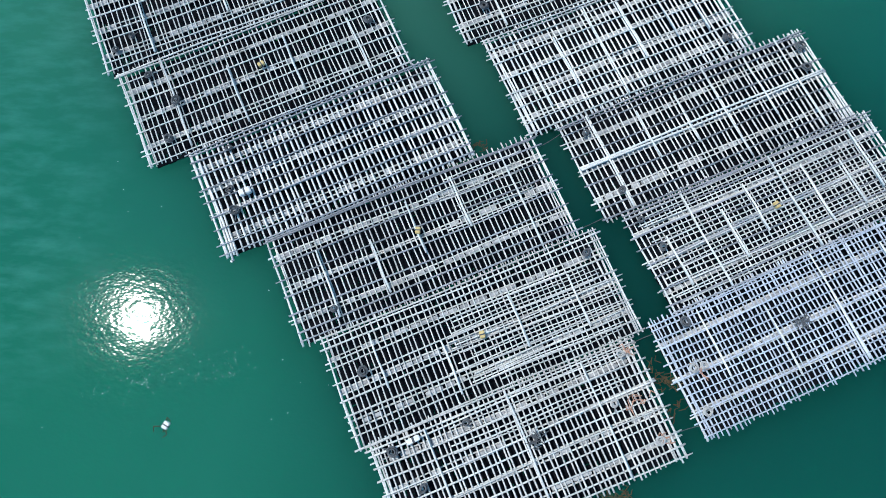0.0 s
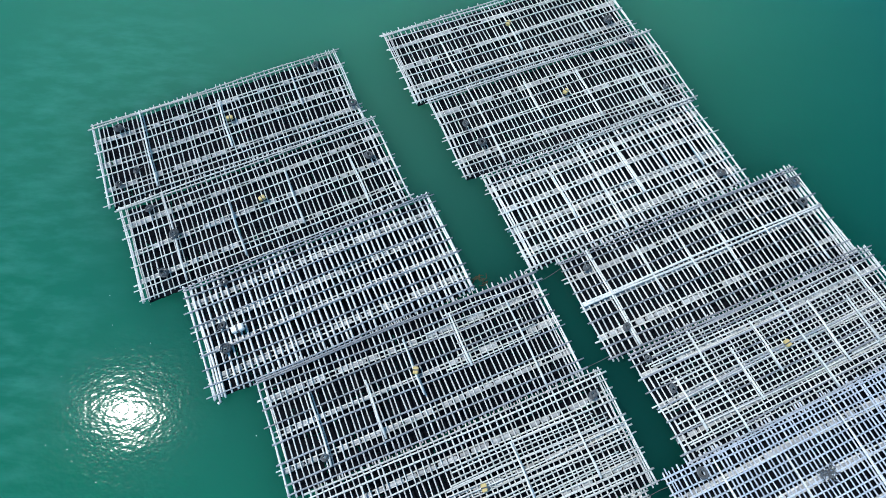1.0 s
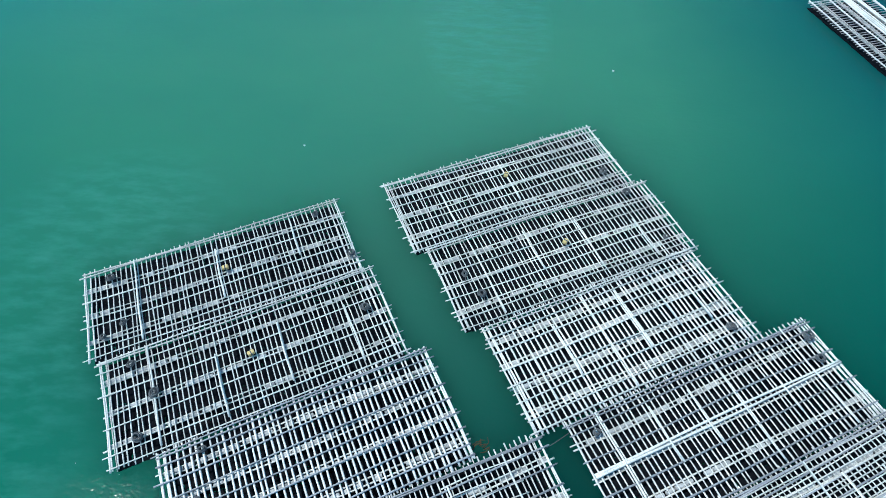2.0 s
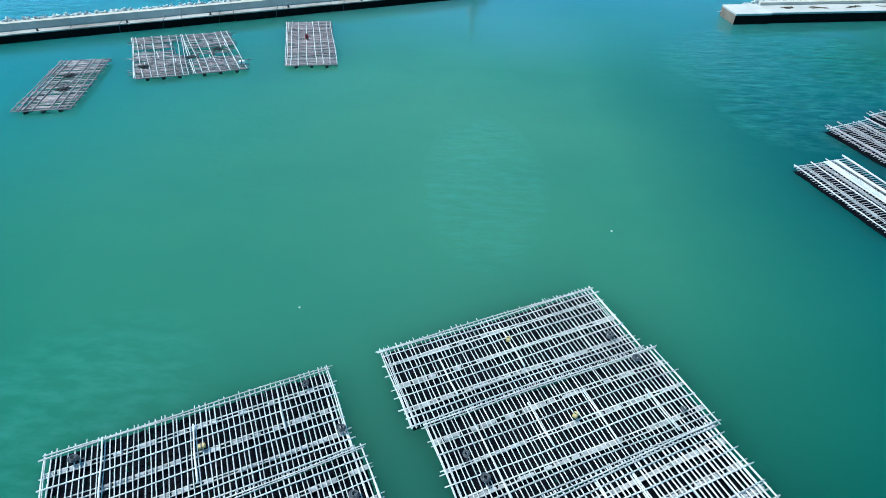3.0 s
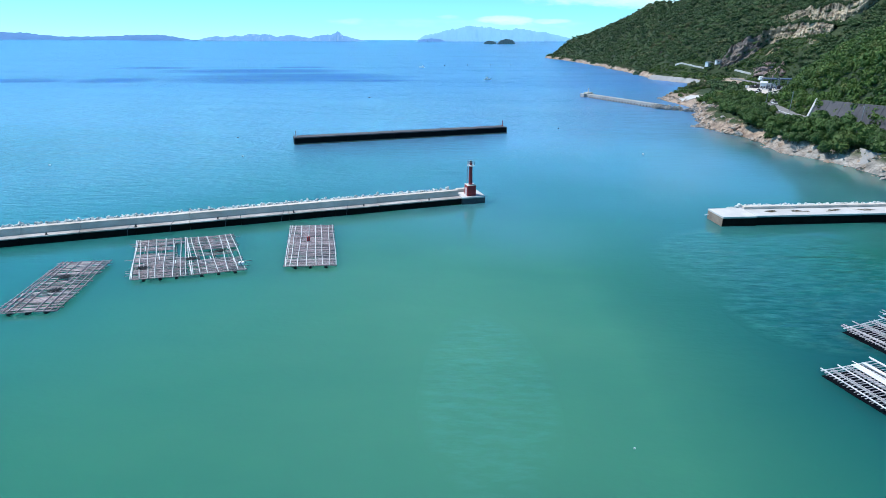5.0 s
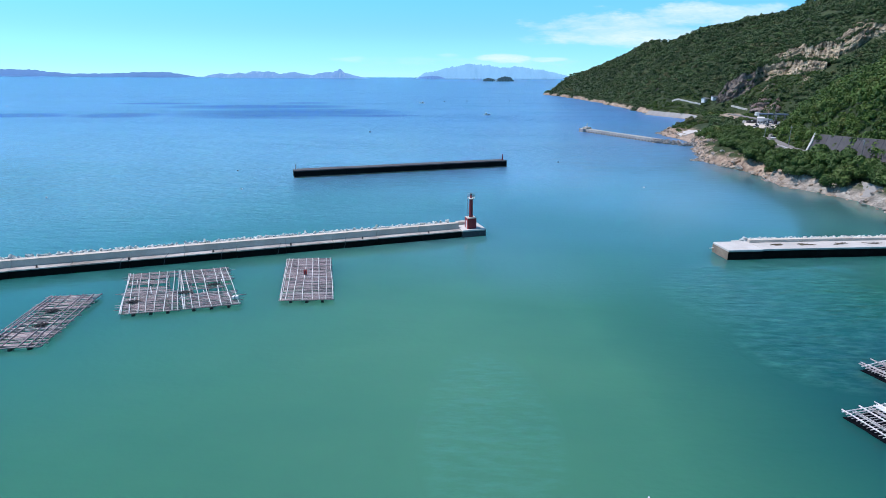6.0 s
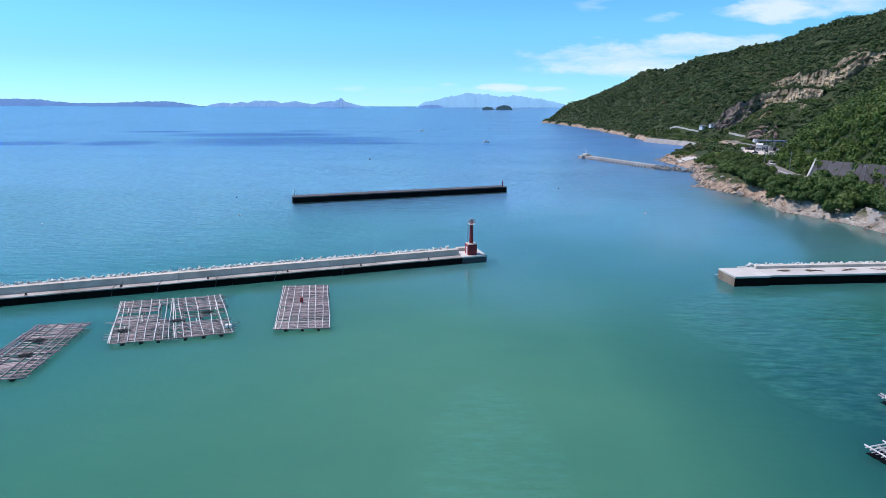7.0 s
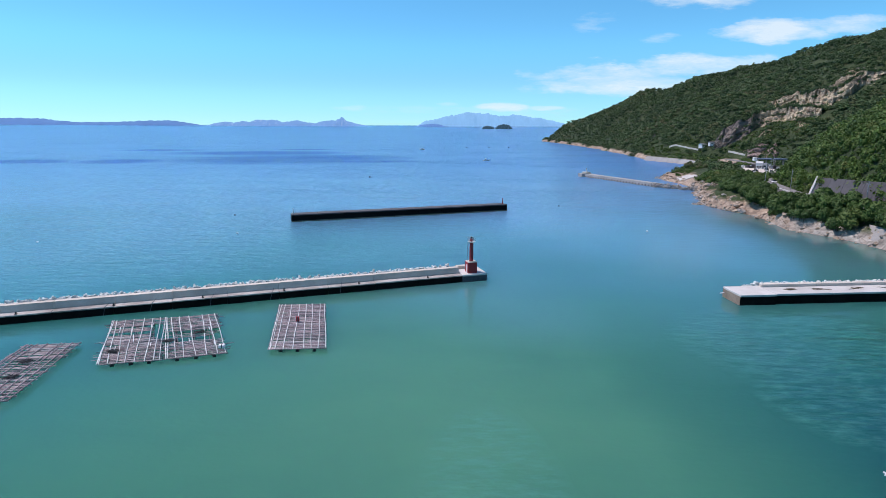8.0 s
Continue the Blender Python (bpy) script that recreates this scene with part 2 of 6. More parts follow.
FLOAT_PALE = plain("worn_float", (0.22, 0.23, 0.25), (0.68, 0.69, 0.72), 1.5, 0.7, piece=0.35)
FLOAT_BLACK = plain("black_float", (0.010, 0.010, 0.012), (0.03, 0.03, 0.032), 2.0, 0.5)
ROPE_DARK = plain("dark_rope", (0.05, 0.055, 0.065), (0.16, 0.17, 0.19), 5.0, 0.9)
ROPE_PALE = plain("pale_rope", (0.35, 0.35, 0.37), (0.6, 0.58, 0.56), 5.0, 0.9)
ROPE_ORANGE = plain("orange_rope", (0.42, 0.22, 0.16), (0.62, 0.38, 0.28), 6.0, 0.9)
YELLOW = plain("faded_yellow_float", (0.5, 0.36, 0.12), (0.7, 0.55, 0.28), 4.0, 0.6)
WHITE = plain("white_foam", (0.7, 0.72, 0.74), (0.85, 0.86, 0.87), 3.0, 0.7)
CONCRETE = plain("pale_concrete", (0.46, 0.415, 0.36), (0.69, 0.635, 0.565), 0.35, 0.9, 14.0, 0.4, 0.02, piece=0.12)
CONCRETE_DULL = plain("dull_concrete", (0.22, 0.215, 0.21), (0.36, 0.35, 0.34), 0.15, 0.9, 14.0, 0.4, 0.02)
CONCRETE_DECK = plain("deck_concrete", (0.44, 0.43, 0.41), (0.62, 0.61, 0.59), 0.3, 0.9, 14.0, 0.3, 0.02, piece=0.08)
CONCRETE_STAINED = plain("stained_quay_concrete", (0.14, 0.115, 0.10), (0.60, 0.575, 0.545), 0.16, 0.9, 9.0, 0.4, 0.02, piece=0.15)
# wet weed-dark concrete, blackened further for fronts that stand in shade
CONCRETE_WET_SHADE = plain("wet_shaded_concrete", (0.003, 0.003, 0.003), (0.015, 0.013, 0.012), 0.6, 0.7, 8.0, 0.5, 0.04, piece=0.2)
CONCRETE_WET_SHADE.node_tree.nodes["Principled BSDF"].inputs["Specular IOR Level"].default_value = 0.06
CONCRETE_BROWN = plain("tidal_brown_concrete", (0.17, 0.12, 0.09), (0.34, 0.27, 0.21), 0.5, 0.9)
CONCRETE_DARK = plain("weathered_dark_concrete", (0.045, 0.043, 0.050), (0.115, 0.108, 0.115), 0.12, 0.9, 12.0)
TETRA = plain("tetrapod_concrete", (0.47, 0.50, 0.49), (0.74, 0.78, 0.76), 0.8, 0.9, piece=0.2)
RED = plain("lighthouse_red", (0.30, 0.018, 0.022), (0.42, 0.035, 0.038), 0.8, 0.5)
STEEL = plain("grey_steel", (0.25, 0.26, 0.28), (0.4, 0.41, 0.42), 2.0, 0.45, metal=0.6)
GLASS_DARK = plain("dark_glass", (0.02, 0.025, 0.03), (0.04, 0.05, 0.06), 2.0, 0.1, bump=0)
PAINT_WHITE = plain("white_paint", (0.68, 0.69, 0.70), (0.8, 0.8, 0.8), 0.8, 0.5)
BLUE_ROOF = plain("blue_sheet_roof", (0.05, 0.085, 0.15), (0.12, 0.17, 0.26), 0.6, 0.5)
ASPHALT = plain("asphalt", (0.16, 0.155, 0.15), (0.24, 0.235, 0.23), 0.3, 0.9)
ROCK = plain("shore_rock", (0.20, 0.145, 0.10), (0.52, 0.42, 0.33), 0.13, 0.9, 7.0, 1.0, 0.5, piece=0.25)
ROCK_PALE = plain("pale_rock", (0.22, 0.19, 0.17), (0.52, 0.47, 0.42), 0.25, 0.9, 7.0, 1.0, 0.4, piece=0.25)
WEED = plain("brown_seaweed", (0.03, 0.025, 0.012), (0.10, 0.075, 0.035), 3.0, 0.8)
BARK = plain("bark", (0.05, 0.04, 0.03), (0.12, 0.09, 0.07), 2.0, 0.9)


def leaf_material(name, low, high, dry, scale, single=False):
    """Foliage: patches over the slope, one tone for each crown, a little for each leaf, some crowns dry."""
    m, t, b = nodes_of(name)
    geo = t.nodes.new("ShaderNodeNewGeometry")
    where = place_of(t)
    if single:
        tone = t.nodes.new("ShaderNodeObjectInfo").outputs["Random"]
    else:
        node = t.nodes.new("ShaderNodeAttribute")
        node.attribute_name = "tone"
        tone = node.outputs["Fac"]
    patchy = span(t, grain(t, where, scale, 4.0), 0.3, 0.7)
    fac = calc(t, "ADD", calc(t, "MULTIPLY", patchy, 0.4), calc(t, "MULTIPLY", tone, 0.42))
    fac = calc(t, "ADD", fac, calc(t, "MULTIPLY", geo.outputs["Random Per Island"], 0.18))
    colour = mix(t, fac, low, high)
    colour = mix(t, calc(t, "MULTIPLY", span(t, tone, 0.86, 0.93), span(t, patchy, 0.3, 0.8, 0.1, 0.75)), colour, dry)
    t.links.new(colour, b.inputs["Base Color"])
    b.inputs["Roughness"].default_value = 0.6
    b.inputs["Specular IOR Level"].default_value = 0.3
    bumped(t, b, grain(t, where, 1.3, 4.0), 0.35, 0.3)
    return m


LEAF = leaf_material("leaves", (0.020, 0.050, 0.010), (0.090, 0.165, 0.034), (0.10, 0.12, 0.03), 0.12, True)
# far crowns hold a little blue in their colour for the haze
LEAF_FAR = leaf_material("far_leaves", (0.014, 0.039, 0.014), (0.084, 0.144, 0.044), (0.140, 0.122, 0.060), 0.02)
LEAF_BRIGHT = leaf_material("bright_leaves", (0.019, 0.052, 0.009), (0.094, 0.172, 0.029), (0.15, 0.14, 0.042), 0.04)


def terrain_material():
    m, t, b = nodes_of("hill_ground")
    where = place_of(t)
    sep = t.nodes.new("ShaderNodeSeparateXYZ")
    t.links.new(where, sep.inputs[0])
    rough = grain(t, where, 0.12, 5.0)
    pale = span(t, calc(t, "ADD", sep.outputs["Y"], calc(t, "MULTIPLY", rough, 60.0)), 225.0, 265.0)
    rock_a = mix(t, span(t, grain(t, where, 0.35, 6.0), 0.3, 0.7), (0.13, 0.115, 0.10), (0.46, 0.42, 0.37))
    rock_b = mix(t, span(t, grain(t, where, 0.3, 6.0), 0.3, 0.7), (0.16, 0.11, 0.08), (0.54, 0.42, 0.32))
    rock = mix(t, pale, rock_a, rock_b)
    crack = add(t, "ShaderNodeTexVoronoi", Scale=0.4)
    crack.feature = "DISTANCE_TO_EDGE"
    bent = t.nodes.new("ShaderNodeVectorMath")
    bent.operation = "ADD"
    t.links.new(place_of(t, (1, 0.6, 1.6), 0.5), bent.inputs[0])
    warp = add(t, "ShaderNodeTexNoise", Scale=0.3, Detail=3.0)
    t.links.new(where, warp.inputs["Vector"])
    t.links.new(warp.outputs["Color"], bent.inputs[1])
    t.links.new(bent.outputs[0], crack.inputs["Vector"])
    rock = mix(t, span(t, crack.outputs["Distance"], 0.0, 0.1, 0.35, 0.0), rock, (0.05, 0.04, 0.035))
    soil = mix(t, span(t, grain(t, where, 0.05, 5.0), 0.35, 0.65), (0.014, 0.030, 0.008), (0.040, 0.062, 0.020))
    edge = span(t, calc(t, "ADD", sep.outputs["Z"], calc(t, "MULTIPLY", rough, 5.0)), 5.5, 7.0)
    t.links.new(mix(t, edge, rock, soil), b.inputs["Base Color"])
    b.inputs["Roughness"].default_value = 0.95
    bumped(t, b, grain(t, where, 0.4, 6.0), 1.0, 1.2)
    return m


GROUND = terrain_material()


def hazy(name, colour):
    """Far land through kilometres of air: a plain glowing backdrop, haze painted in."""
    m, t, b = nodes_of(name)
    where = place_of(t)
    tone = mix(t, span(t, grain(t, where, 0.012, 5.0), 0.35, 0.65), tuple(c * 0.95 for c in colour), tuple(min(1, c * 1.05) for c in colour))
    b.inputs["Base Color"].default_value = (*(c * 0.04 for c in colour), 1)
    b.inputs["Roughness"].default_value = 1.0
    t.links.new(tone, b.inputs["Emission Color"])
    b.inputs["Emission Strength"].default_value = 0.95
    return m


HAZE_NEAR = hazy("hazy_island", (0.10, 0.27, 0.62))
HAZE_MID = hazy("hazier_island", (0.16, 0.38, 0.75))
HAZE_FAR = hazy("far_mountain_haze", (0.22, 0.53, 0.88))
HAZE_ISLET = hazy("hazy_islet", (0.03, 0.085, 0.13))
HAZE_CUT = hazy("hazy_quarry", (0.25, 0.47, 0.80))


# ---- mesh helpers ----
def mesh_of(name, bm, *mats):
    me = bpy.data.meshes.new(name)
    bm.to_mesh(me)
    bm.free()
    for m in mats:
        me.materials.append(m)
    return me


def mesh_from(name, verts, faces, *mats, smooth=False):
    me = bpy.data.meshes.new(name)
    me.from_pydata(verts, [], faces)
    for m in mats:
        me.materials.append(m)
    if smooth:
        me.polygons.foreach_set("use_smooth", [True] * len(me.polygons))
    me.update()
    return me


def child(name, me, parent, m=None, label=""):
    """A part: one mesh object under a thing or a part."""
    ob = new(name, me)
    ob.parent = parent
    if m is not None:
        ob.matrix_basis = m
    return tagged(ob, label) if label else ob


def part(name, bm, material, parent, label="", m=None):
    return child(name, mesh_of(name, bm, material), parent, m, label)


def box(bm, lo, hi, bevel=0.0):
    """A box from corner to corner, its edges bevelled."""
    c = [(a + b) / 2 for a, b in zip(lo, hi)]
    s = [b - a for a, b in zip(lo, hi)]
    made = bmesh.ops.create_cube(bm, size=1.0, matrix=Matrix.LocRotScale(c, None, s))
    if bevel:
        edges = {e for v in made["verts"] for e in v.link_edges}
        bmesh.ops.bevel(bm, geom=list(edges), offset=bevel, segments=1, affect="EDGES")
    return bm


def tube(bm, a, b, r0, r1, sides=8):
    a, b = Vector(a), Vector(b)
    m = Matrix.Translation((a + b) / 2) @ (b - a).to_track_quat("Z", "Y").to_matrix().to_4x4()
    bmesh.ops.create_cone(bm, cap_ends=True, segments=sides, radius1=r0, radius2=r1, depth=(b - a).length, matrix=m)
    return bm


def ring(bm, r, thick, z=0.0, sides=16, squash=1.0, turn=0.0, at=(0, 0)):
    """A torus lying flat."""
    loops = []
    for i in range(sides):
        a = 2 * math.pi * i / sides + turn
        loops.append([bm.verts.new((at[0] + math.cos(a) * (r + thick * math.cos(b)), at[1] + squash * math.sin(a) * (r + thick * math.cos(b)), z + thick * math.sin(b)))
                      for b in (2 * math.pi * k / 6 for k in range(6))])
    for i in range(sides):
        p, q = loops[i], loops[(i + 1) % sides]
        for k in range(6):
            bm.faces.new((p[k], q[k], q[(k + 1) % 6], p[(k + 1) % 6]))
    return bm


def culm_mesh(name, length, r, mat, rng, sides=6, sway=0.05, step=0.8):
    """A bamboo culm along x, tapering, a little crooked, with swollen nodes."""
    n = max(4, int(length / step))
    p1, p2 = rng.uniform(0, 6), rng.uniform(0, 6)
    verts, faces = [], []
    for i in range(n + 1):
        f = i / n
        x = (f - 0.5) * length
        rr = r * (1.12 - 0.3 * f) * (1.06 if i % 2 else 0.96)
        cy = sway * math.sin(2.2 * f * math.pi + p1)
        cz = 0.5 * sway * math.sin(3.1 * f * math.pi + p2)
        for k in range(sides):
            a = 2 * math.pi * k / sides
            verts.append((x, cy + rr * math.cos(a), cz + rr * math.sin(a)))
    for i in range(n):
        for k in range(sides):
            a, b = i * sides + k, i * sides + (k + 1) % sides
            faces.append((a, b, b + sides, a + sides))
    faces.append(tuple(range(sides))[::-1])
    faces.append(tuple(range(n * sides, (n + 1) * sides)))
    return mesh_from(name, verts, faces, mat, smooth=True)


# ---- sea ----
def build_sea():
    rings = [(0, 0), (60, 0), (200, 0), (600, 0), (1500, 0), (2400, 0), (3300, 13), (4100, 26), (4900, 33.5)]
    n = 96
    verts = [(0, 0, 0)]
    for r, z in rings[1:]:
        verts += [(r * math.cos(2 * math.pi * k / n), r * math.sin(2 * math.pi * k / n), z) for k in range(n)]
    faces = [(0, 1 + k, 1 + (k + 1) % n) for k in range(n)]
    for i in range(len(rings) - 2):
        for k in range(n):
            a, b = 1 + i * n + k, 1 + i * n + (k + 1) % n
            faces.append((a, a + n, b + n, b))
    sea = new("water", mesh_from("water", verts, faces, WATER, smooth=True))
    tagged(sea, "calm green harbour water turning blue towards open sea", "water", kind="structure")


build_sea()


# ---- the hill and its shore ----
SHORE = ((-300, 180), (60, 135), (150, 127), (174, 126.5), (188, 125.5), (199, 122), (209, 117), (222, 119.5), (237, 124), (248, 120), (262, 117), (273, 117.5),
         (300, 127), (327, 138), (352, 143), (360, 144), (385, 142), (405, 146), (416, 158), (450, 185), (490, 215), (534, 225), (600, 210), (737, 223), (912, 232), (1126, 232), (1260, 222), (1319, 217), (1350, 235))
FOOT = ((-300, 200), (150, 138), (180, 140.5), (225, 145.5), (245, 148.5), (262, 152.5), (300, 165), (315, 176), (330, 214), (345, 235), (400, 262), (470, 262), (534, 247), (600, 225), (737, 236), (912, 244), (1126, 243), (1260, 230), (1350, 237))
RIDGE_X = ((-300, 540), (300, 540), (500, 530), (650, 500), (800, 436), (950, 378), (1100, 328), (1250, 262), (1350, 241))
RIDGE_Z = ((-300, 153), (300, 164), (500, 160), (650, 143.5), (800, 115.5), (950, 101.5), (1100, 80), (1250, 34), (1350, 3))


def along(table, y):
    v = float(np.interp(y, [p[0] for p in table], [p[1] for p in table]))
    if table is SHORE and y > 620:
        v += min(1.0, (y - 620) / 40) * (7 * noise.noise((y * 0.021, 4.0, 0)) + 5 * noise.noise((y * 0.07, 1.0, 0)))
    return v


def ground(x, y):
    """The height of the land at a place."""
    d = x - along(SHORE, y)
    if d <= 0:
        return -1.5 + 0.4 * d
    foot, top, high = along(FOOT, y), along(RIDGE_X, y), along(RIDGE_Z, y)
    beach = math.exp(-((y - 382) / 21.0) ** 4) * math.exp(-(d / 26.0) ** 4)
    shelf = min(1.0, high / 20) * 7.0 * (1 - math.exp(-d / 7.0)) * (1 - 0.66 * beach)
    near = math.exp(-d / 16.0) * (1 - 0.8 * beach)
    z = shelf - 0.6 * math.exp(-d / 1.5)
    z += near * (1 - math.exp(-d / 2.0)) * (2.4 * noise.noise((x * 0.16, y * 0.16, 3)) + 1.6 * abs(noise.noise((x * 0.42, y * 0.42, 7))))
    if d < 22:
        z += near * 1.5 * noise.cell((x * 0.33 + 0.12 * y, y * 0.21, 0.0)) * (1 - math.exp(-d / 1.2)) + near * 0.8 * noise.cell((x * 0.7, y * 0.5 - 0.2 * x, 4.0)) * (1 - math.exp(-d / 1.2))
    f = (x - foot) / max(10.0, top - foot)
    if f > 0:
        rise = min(f, 1.0) ** 0.8 if f < 1 else 1 - 0.5 * min(1.0, (f - 1) * 1.2)
        z += max(0.0, high - 7.0) * rise
        g = x - foot
        if y < 335:
            nose = min(1.0, g / 15.0)
            z += 15.0 * (1 - 0.75 * min(1.0, max(0.0, y - 250) / 55)) * nose * nose * (3 - 2 * nose) * math.exp(-max(0.0, g - 20) / 70.0)
        z += min(1.0, f * 6) * (9 * noise.noise((x * 0.014, y * 0.014, 1)) + 4 * noise.noise((x * 0.04, y * 0.04, 5))) * min(1.0, high / 60)
    return z


def build_hill():
    ys = np.concatenate([np.arange(-300, 150, 25), np.arange(150, 345, 1.1), np.arange(345, 620, 7), np.arange(620, 1350, 6), [1350]])
    ds = [-6, -2, 0] + [0.6 * k for k in range(1, 53)] + [31.2 + 1.6 * k for k in range(1, 30)]
    fs = np.linspace(0, 1, 46)[1:]
    verts, faces = [], []
    for y in ys:
        x0 = along(SHORE, y)
        far = x0 + 79 + max(40.0, (along(RIDGE_X, y) - x0) * 1.7)
        for x in [x0 + d for d in ds] + [x0 + 77.6 + (far - x0 - 77.6) * f ** 1.3 for f in fs]:
            verts.append((x, float(y), ground(x, float(y))))
    w = len(ds) + len(fs)
    for i in range(len(ys) - 1):
        for k in range(w - 1):
            a = i * w + k
            faces.append((a, a + 1, a + 1 + w, a + w))
    hill = new("ground", mesh_from("ground", verts, faces, GROUND, smooth=True))
    tagged(hill, "steep coastal hill with tan rock along its shore", "hill", kind="structure")


build_hill()


# ---- breakwaters ----
def bar_profile(bm, length, profile, x0=0.0):
    """Extrudes a closed (y, z) outline along x."""
    a = [bm.verts.new((x0, y, z)) for y, z in profile]
    b = [bm.verts.new((x0 + length, y, z)) for y, z in profile]
    n = len(profile)
    bm.faces.new(a[::-1])
    bm.faces.new(b)
    for k in range(n):
        bm.faces.new((a[k], a[(k + 1) % n], b[(k + 1) % n], b[k]))
    bmesh.ops.recalc_face_normals(bm, faces=bm.faces)
    return bm


def breakwater_near():
    """Caisson breakwater with a low quay in front and a parapet behind, in blocks."""
    root = tagged(new("breakwater"), "long concrete breakwater with parapet and black tidal face", "breakwater")
    root.matrix_world = pose(4.0, 141.35, 0, 0, 0, 19.2)
    n, step = 14, 10.0
    for k in range(n):
        x = -step * (k + 1)
        dy = 0.05 * math.sin(k * 2.7)
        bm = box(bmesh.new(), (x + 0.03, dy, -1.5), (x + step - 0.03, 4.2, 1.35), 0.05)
        part("tidal_face", bm, CONCRETE_WET_SHADE, root, "wet weed-stained concrete block, blackened for its shaded front")
        bm = box(bmesh.new(), (x + 0.03, dy - 0.06, 1.352), (x + step - 0.03, 2.0, 1.6 + 0.03 * math.sin(k * 1.9)), 0.05)
        part("quay_slab", bm, CONCRETE_STAINED, root)
        bm = bar_profile(bmesh.new(), step - 0.06, ((2.0, 1.36), (2.15, 2.92), (3.2, 2.97), (3.3, 1.36)), x + 0.03)
        part("parapet_block", bm, CONCRETE, root)
    for k in range(8):
        x = -8.0 - 15.5 * k
        bm = bmesh.new()
        box(bm, (x - 0.2, 0.3, 1.58), (x + 0.2, 0.7, 1.72), 0.02)
        tube(bm, (x, 0.5, 1.7), (x, 0.5, 2.05), 0.13, 0.17, 8)
        part("bollard", bm, FLOAT_BLACK, root)
    for k, x in enumerate((-27.0, -41.0, -52.5, -63.0, -71.0)):
        bm = bmesh.new()
        tube(bm, (x, 2.0, 1.8), (x - 0.4, -0.12, 1.62), 0.05, 0.05, 5)
        tube(bm, (x - 0.4, -0.12, 1.62), (x - 0.7 - 0.2 * (k % 2), -0.2, 0.05), 0.05, 0.05, 5)
        part("mooring_rope", bm, ROPE_DARK, root)
    return root


def lighthouse_platform():
    root = tagged(new("lighthouse_platform"), "square concrete breakwater head carrying a lighthouse", "breakwater")
    root.matrix_world = pose(4.05, 141.3, 0, 0, 0, 17.0)
    part("tidal_face", box(bmesh.new(), (0.04, -0.25, -1.5), (5.9, 6.2, 1.35), 0.06), CONCRETE_DARK, root)
    part("deck_slab", box(bmesh.new(), (-0.02, -0.31, 1.352), (5.96, 6.26, 1.75), 0.08), CONCRETE_DECK, root)
    part("parapet_block", box(bmesh.new(), (0.3, 5.0, 1.752), (5.0, 6.2, 2.5), 0.06), CONCRETE, root)
    return root


def lighthouse():
    root = tagged(new("lighthouse"), "small red harbour lighthouse on a square base", "lighthouse")
    root.matrix_world = pose(6.15, 143.6, 1.755, 0, 0, 17.0)
    base = part("base", box(bmesh.new(), (-1.1, -1.0, 0), (1.1, 1.2, 2.5), 0.06), RED, root, "red painted concrete base block")
    part("base_cap", box(bmesh.new(), (-1.14, -1.04, 2.502), (1.14, 1.24, 2.62), 0.04), CONCRETE, root)
    part("door", box(bmesh.new(), (-1.14, -0.45, 0.05), (-1.102, 0.35, 1.9), 0.01), PAINT_WHITE, base, "white metal door")
    bm = tube(bmesh.new(), (0, 0, 2.66), (0, 0, 7.05), 0.47, 0.4, 20)
    part("tower", bm, RED, root)
    bm = tube(bmesh.new(), (0, 0, 7.05), (0, 0, 7.27), 0.6, 0.95, 20)
    part("gallery", bm, PAINT_WHITE, root, "pale round gallery")
    rail = bmesh.new()
    for z in (0.45, 0.85):
        ring(rail, 0.88, 0.03, 7.27 + z, 20)
    for k in range(10):
        a = 2 * math.pi * k / 10
        tube(rail, (0.88 * math.cos(a), 0.88 * math.sin(a), 7.27), (0.88 * math.cos(a), 0.88 * math.sin(a), 8.12), 0.03, 0.03, 5)
    part("railing", rail, STEEL, root)
    lantern = bmesh.new()
    tube(lantern, (0, 0, 7.27), (0, 0, 7.9), 0.3, 0.3, 14)
    part("lantern_base", lantern, RED, root)
    part("lantern_glass", tube(bmesh.new(), (0, 0, 7.902), (0, 0, 8.35), 0.24, 0.22, 12), GLASS_DARK, root)
    part("lantern_cap", tube(bmesh.new(), (0, 0, 8.352), (0, 0, 8.5), 0.3, 0.05, 12), STEEL, root)
    ladder = bmesh.new()
    for dx in (-0.18, 0.18):
        tube(ladder, (-0.95, dx, 2.66), (-0.8, dx, 7.95), 0.03, 0.03, 5)
    for k in range(14):
        z = 2.9 + 0.3 * k
        tube(ladder, (-0.94 + 0.01 * k, -0.18, z), (-0.94 + 0.01 * k, 0.18, z), 0.02, 0.02, 4)
    part("ladder", ladder, STEEL, root)


